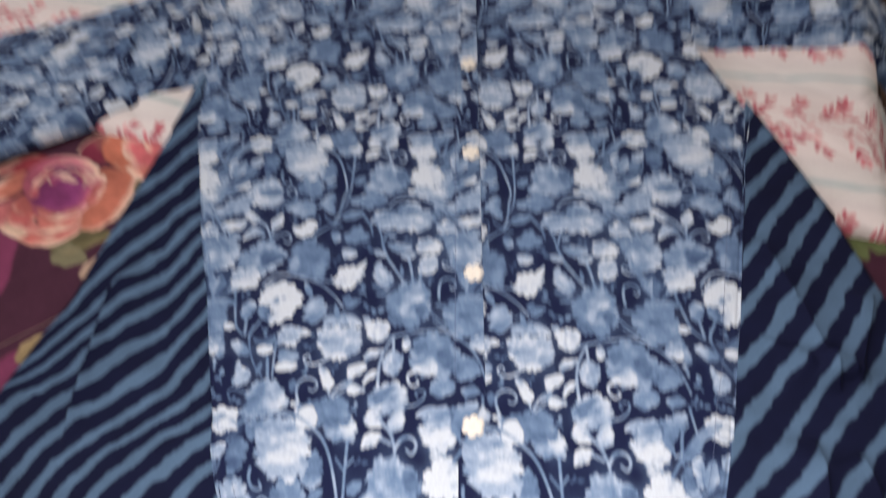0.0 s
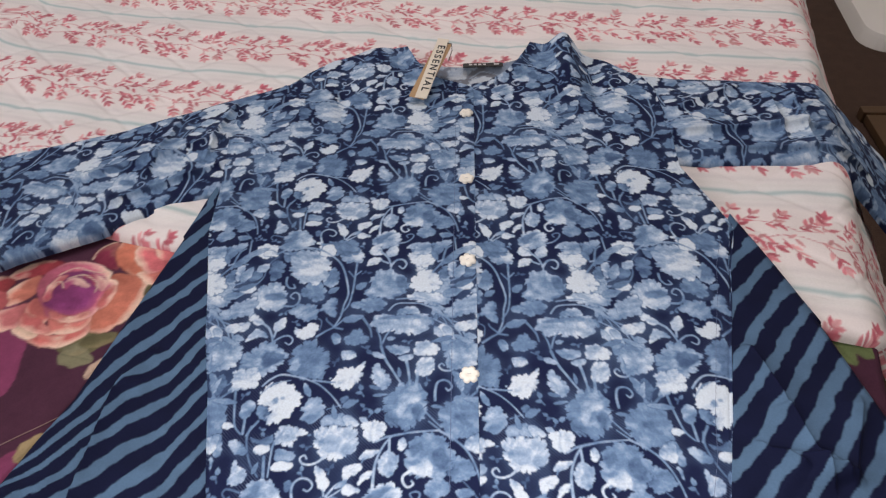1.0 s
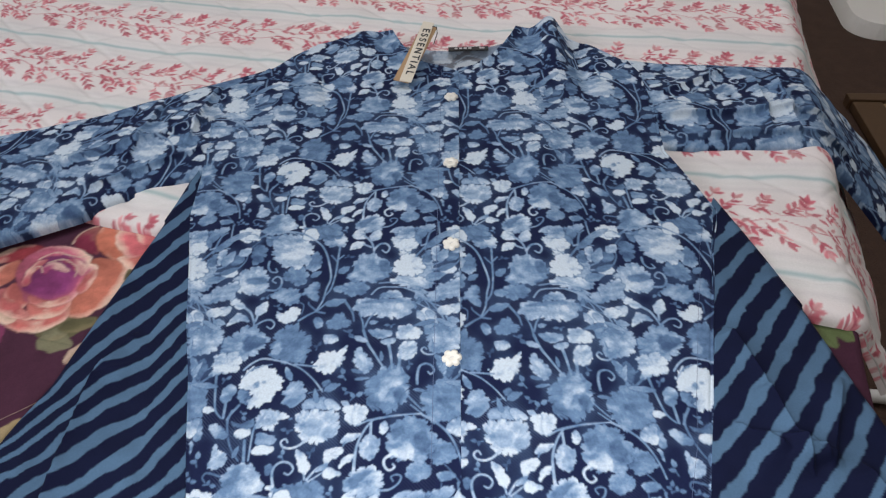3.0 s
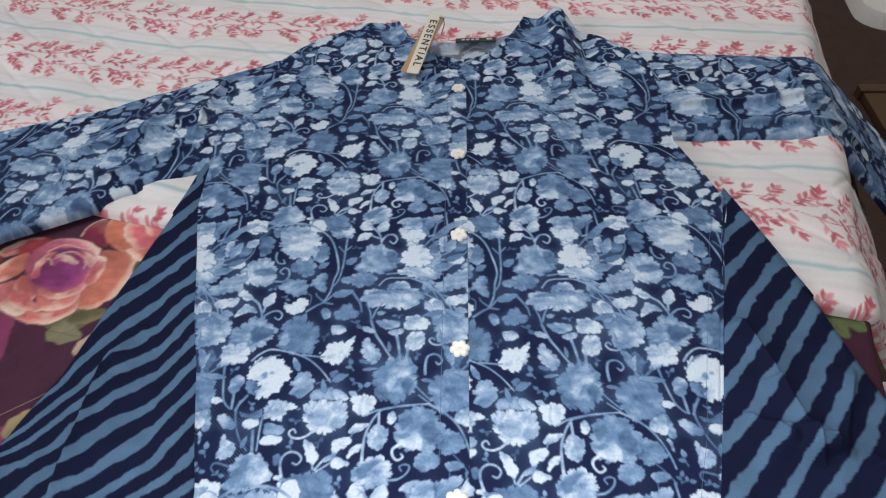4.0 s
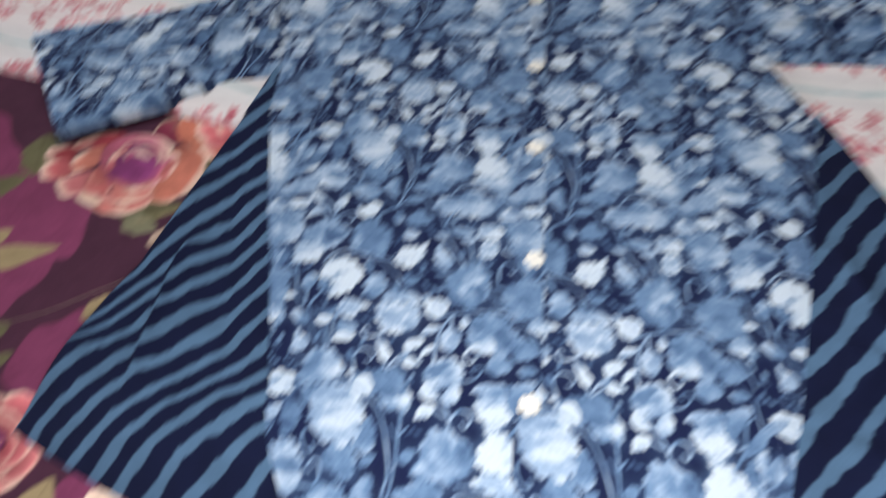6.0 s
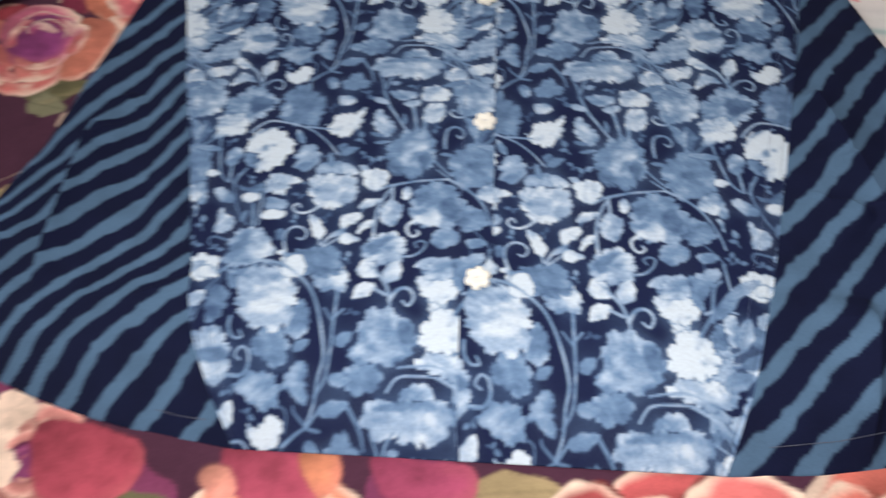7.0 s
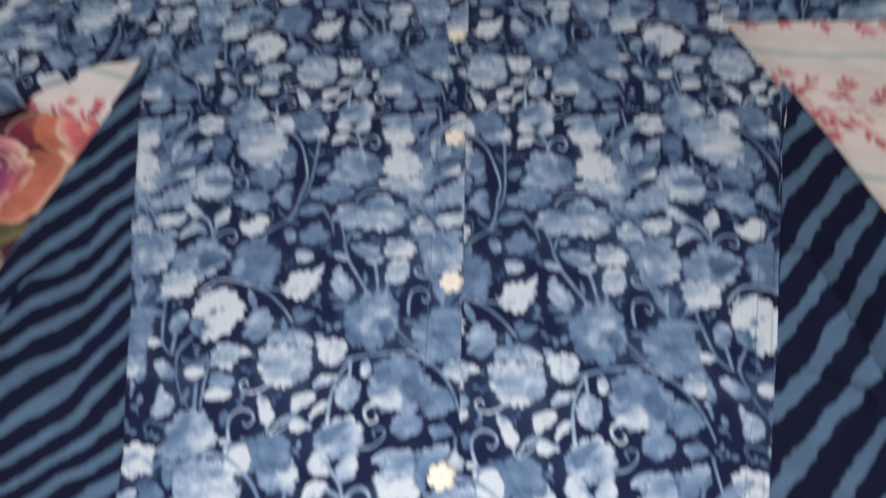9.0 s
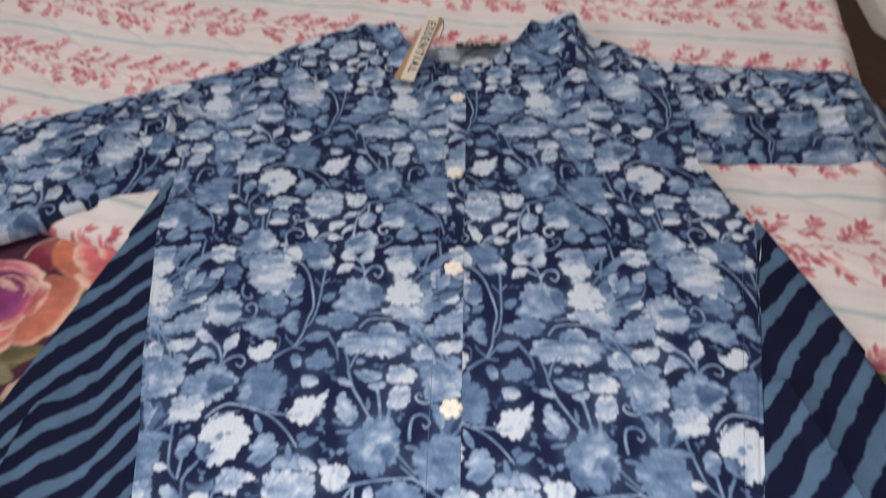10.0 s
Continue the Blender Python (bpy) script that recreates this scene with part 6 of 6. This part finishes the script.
# back of the neck, seen inside the collar
yy, xx = np.meshgrid(np.linspace(0.425, 0.508, 50), np.linspace(-0.076, 0.080, 110), indexing="ij")
yy = yy - 0.012 * (1 - (xx / 0.078) ** 2) * ((yy - 0.425) / 0.083)
ink = cloth.read(0.9 * xx + 0.03, yy + 0.05)
ink[..., :3] = 0.6 * ink[..., :3] + 0.4 * np.array((0.42, 0.44, 0.47))
sheet("back_neck", xx, yy, -0.0085 + 0.011 * np.clip((yy - 0.485) / 0.02, 0, 1) + 0.0006 * wrinkle(xx, yy, 0.02, 90), ink, INDIGO, tunic, "paler inside of the back neck", rim=0.0015)
neck_label = part("neck_label", boxes((-0.006, 0.046, 0.488, 0.4975, 0.0015, 0.0028), bevel=0.0003), BLACK, tunic, "small black woven label")
for k in range(4):
    part("label_bar", boxes((0.002 + 0.006 * k, 0.006 + 0.006 * k, 0.4915, 0.4945, 0.0029, 0.0033)), PALE_INK, neck_label)
part("label_bar", boxes((0.034, 0.041, 0.4915, 0.4945, 0.0029, 0.0033)), PALE_INK, neck_label)


def flower_button():
    """A six-lobed button with a domed rim and two holes."""
    bm = bmesh.new()
    rings = []
    for r, z in ((0.0, 0.0021), (0.0018, 0.0021), (0.0036, 0.0026), (0.0062, 0.0030), (0.0077, 0.0022), (0.0079, 0.0)):
        if r == 0:
            rings.append([bm.verts.new((0, 0, z))])
            continue
        ring = []
        for k in range(36):
            a = 2 * math.pi * k / 36
            f = 0.72 + 0.32 * math.sqrt(abs(math.cos(3 * a))) if r > 0.003 else 1
            ring.append(bm.verts.new((r * f * math.cos(a), r * f * math.sin(a), z)))
        rings.append(ring)
    for k in range(36):
        bm.faces.new((rings[0][0], rings[1][k], rings[1][(k + 1) % 36]))
        for a, b in zip(rings[1:-1], rings[2:]):
            bm.faces.new((a[k], b[k], b[(k + 1) % 36], a[(k + 1) % 36]))
    return bm


button = part("button", flower_button(), IVORY, tunic, "ivory flower-shaped button", True)
button.location = (-0.002, 0.381, 0.002)
holes = part("thread", boxes((-0.0016, 0.0016, -0.0003, 0.0003, 0.0019, 0.0025)), PALE_INK, button)
for bx_, by_, a in ((-0.002, 0.254, 14), (-0.001, 0.131, 40), (0.0, 0.0, 8), (-0.002, -0.127, 22)):
    other = new("button", button.data)
    other.parent = tunic
    other.matrix_basis = pose(bx_, by_, float(body_height(np.array(bx_), np.array(by_))) + 0.0012, 0, 0, a)
    tagged(other, "ivory flower-shaped button")
    knot = new("thread", holes.data)
    knot.parent = other
button.matrix_basis = pose(-0.002, 0.381, float(body_height(np.array(-0.002), np.array(0.381))) + 0.0012, 0, 0, 3)

# hang tag
tag = part("hang_tag", boxes((-0.0105, 0.0095, -0.050, 0.049, 0, 0.0012), bevel=0.0004), KRAFT, tunic, "kraft hang tag with a cream lettered strip")
tag.matrix_basis = pose(-0.045, 0.453, 0.020, 15, 4, -20)
strip = part("strip", boxes((-0.0075, 0.0075, -0.051, 0.052, 0.0016, 0.0030), bevel=0.0003), CARD, tag, "cream card strip")
strip.matrix_basis = pose(0.001, 0.001, 0.0, 0, 0, 5)
letters = bpy.data.curves.new("lettering", "FONT")
letters.body, letters.size, letters.space_character, letters.align_x, letters.align_y = "ESSENTIAL", 0.0128, 1.38, "CENTER", "CENTER"
letters.extrude, letters.offset = 0.0002, 0.00022
letters.materials.append(BLACK)
words = new("lettering", letters)
words.parent = strip
words.matrix_basis = pose(0.001, 0, 0.0033, 0, 0, -90)
tagged(words, "black letters down the strip")
ribbon("tag_cord", [(0.004, 0.046, 0.0035), (0.0095, 0.047, 0.003), (0.0125, 0.040, -0.001), (0.0125, 0.026, -0.006)], 0.0012, BLACK, tag)

# ---- beside the bed ----
board = tagged(empty("slatted_board", (0.93, 1.15, FLOOR)), "brown wooden slatted board lying on the carpet", "board")
board.matrix_world = pose(0.945, 1.16, FLOOR, 0, 0, -4)
part("frame_rail", boxes((0, 0.62, -0.03, 0, 0, 0.03), bevel=0.003), SLATWOOD, board)
part("frame_rail", boxes((0, 0.62, -0.80, -0.77, 0, 0.03), bevel=0.003), SLATWOOD, board)
for k in range(7):
    part("slat", boxes((0.005 + 0.088 * k, 0.075 + 0.088 * k, -0.768, -0.032, 0.004, 0.026), bevel=0.003), SLATWOOD, board)
    part("slat_edge", boxes((0.077 + 0.088 * k, 0.087 + 0.088 * k, -0.768, -0.032, 0.004, 0.020)), PALEWOOD, board, "paler narrow strip")

tub = tagged(empty("plastic_tub"), "shallow white plastic tub standing on the carpet", "tub")
tub.matrix_world = pose(1.098, 1.482, FLOOR, 0, 0, -8)


def tub_shell(wide, deep, high, corner, wall):
    bm = bmesh.new()
    def loop(inset, z):
        pts = []
        c = corner - inset * 0.6
        for cx, cy, a0 in ((wide - inset - c, deep - inset - c, 0), (inset + c, deep - inset - c, 90), (inset + c, inset + c, 180), (wide - inset - c, inset + c, 270)):
            for k in range(8):
                a = math.radians(a0 + 90 * k / 7)
                pts.append(bm.verts.new((cx + c * math.cos(a), cy + c * math.sin(a), z)))
        return pts
    loops = [loop(-0.012, 0.0), loop(-0.010, 0.008), loop(-0.002, high - 0.010), loop(0.003, high), loop(wall, high), loop(wall + 0.006, high - 0.008), loop(wall + 0.016, 0.012)]
    for a, b in zip(loops[:-1], loops[1:]):
        for k in range(len(a)):
            j = (k + 1) % len(a)
            bm.faces.new((a[k], a[j], b[j], b[k]))
    bm.faces.new(loops[-1])
    bm.faces.new(loops[0][::-1])
    bmesh.ops.recalc_face_normals(bm, faces=bm.faces)
    return bm


part("shell", tub_shell(0.62, 0.48, 0.04, 0.08, 0.05), PLASTIC, tub, smooth=False)

bm = bmesh.new()
bmesh.ops.create_cone(bm, cap_ends=True, segments=20, radius1=0.011, radius2=0.011, depth=0.5, matrix=pose(0, 0, 0, 0, 90, 0))
pipe = tagged(part("white_pipe", bm, PLASTIC, None, smooth=True), "thin white plastic pipe lying on the carpet", "pipe")
pipe.matrix_world = pose(0.82, 0.29, FLOOR + 0.011, 0, 0, -6)
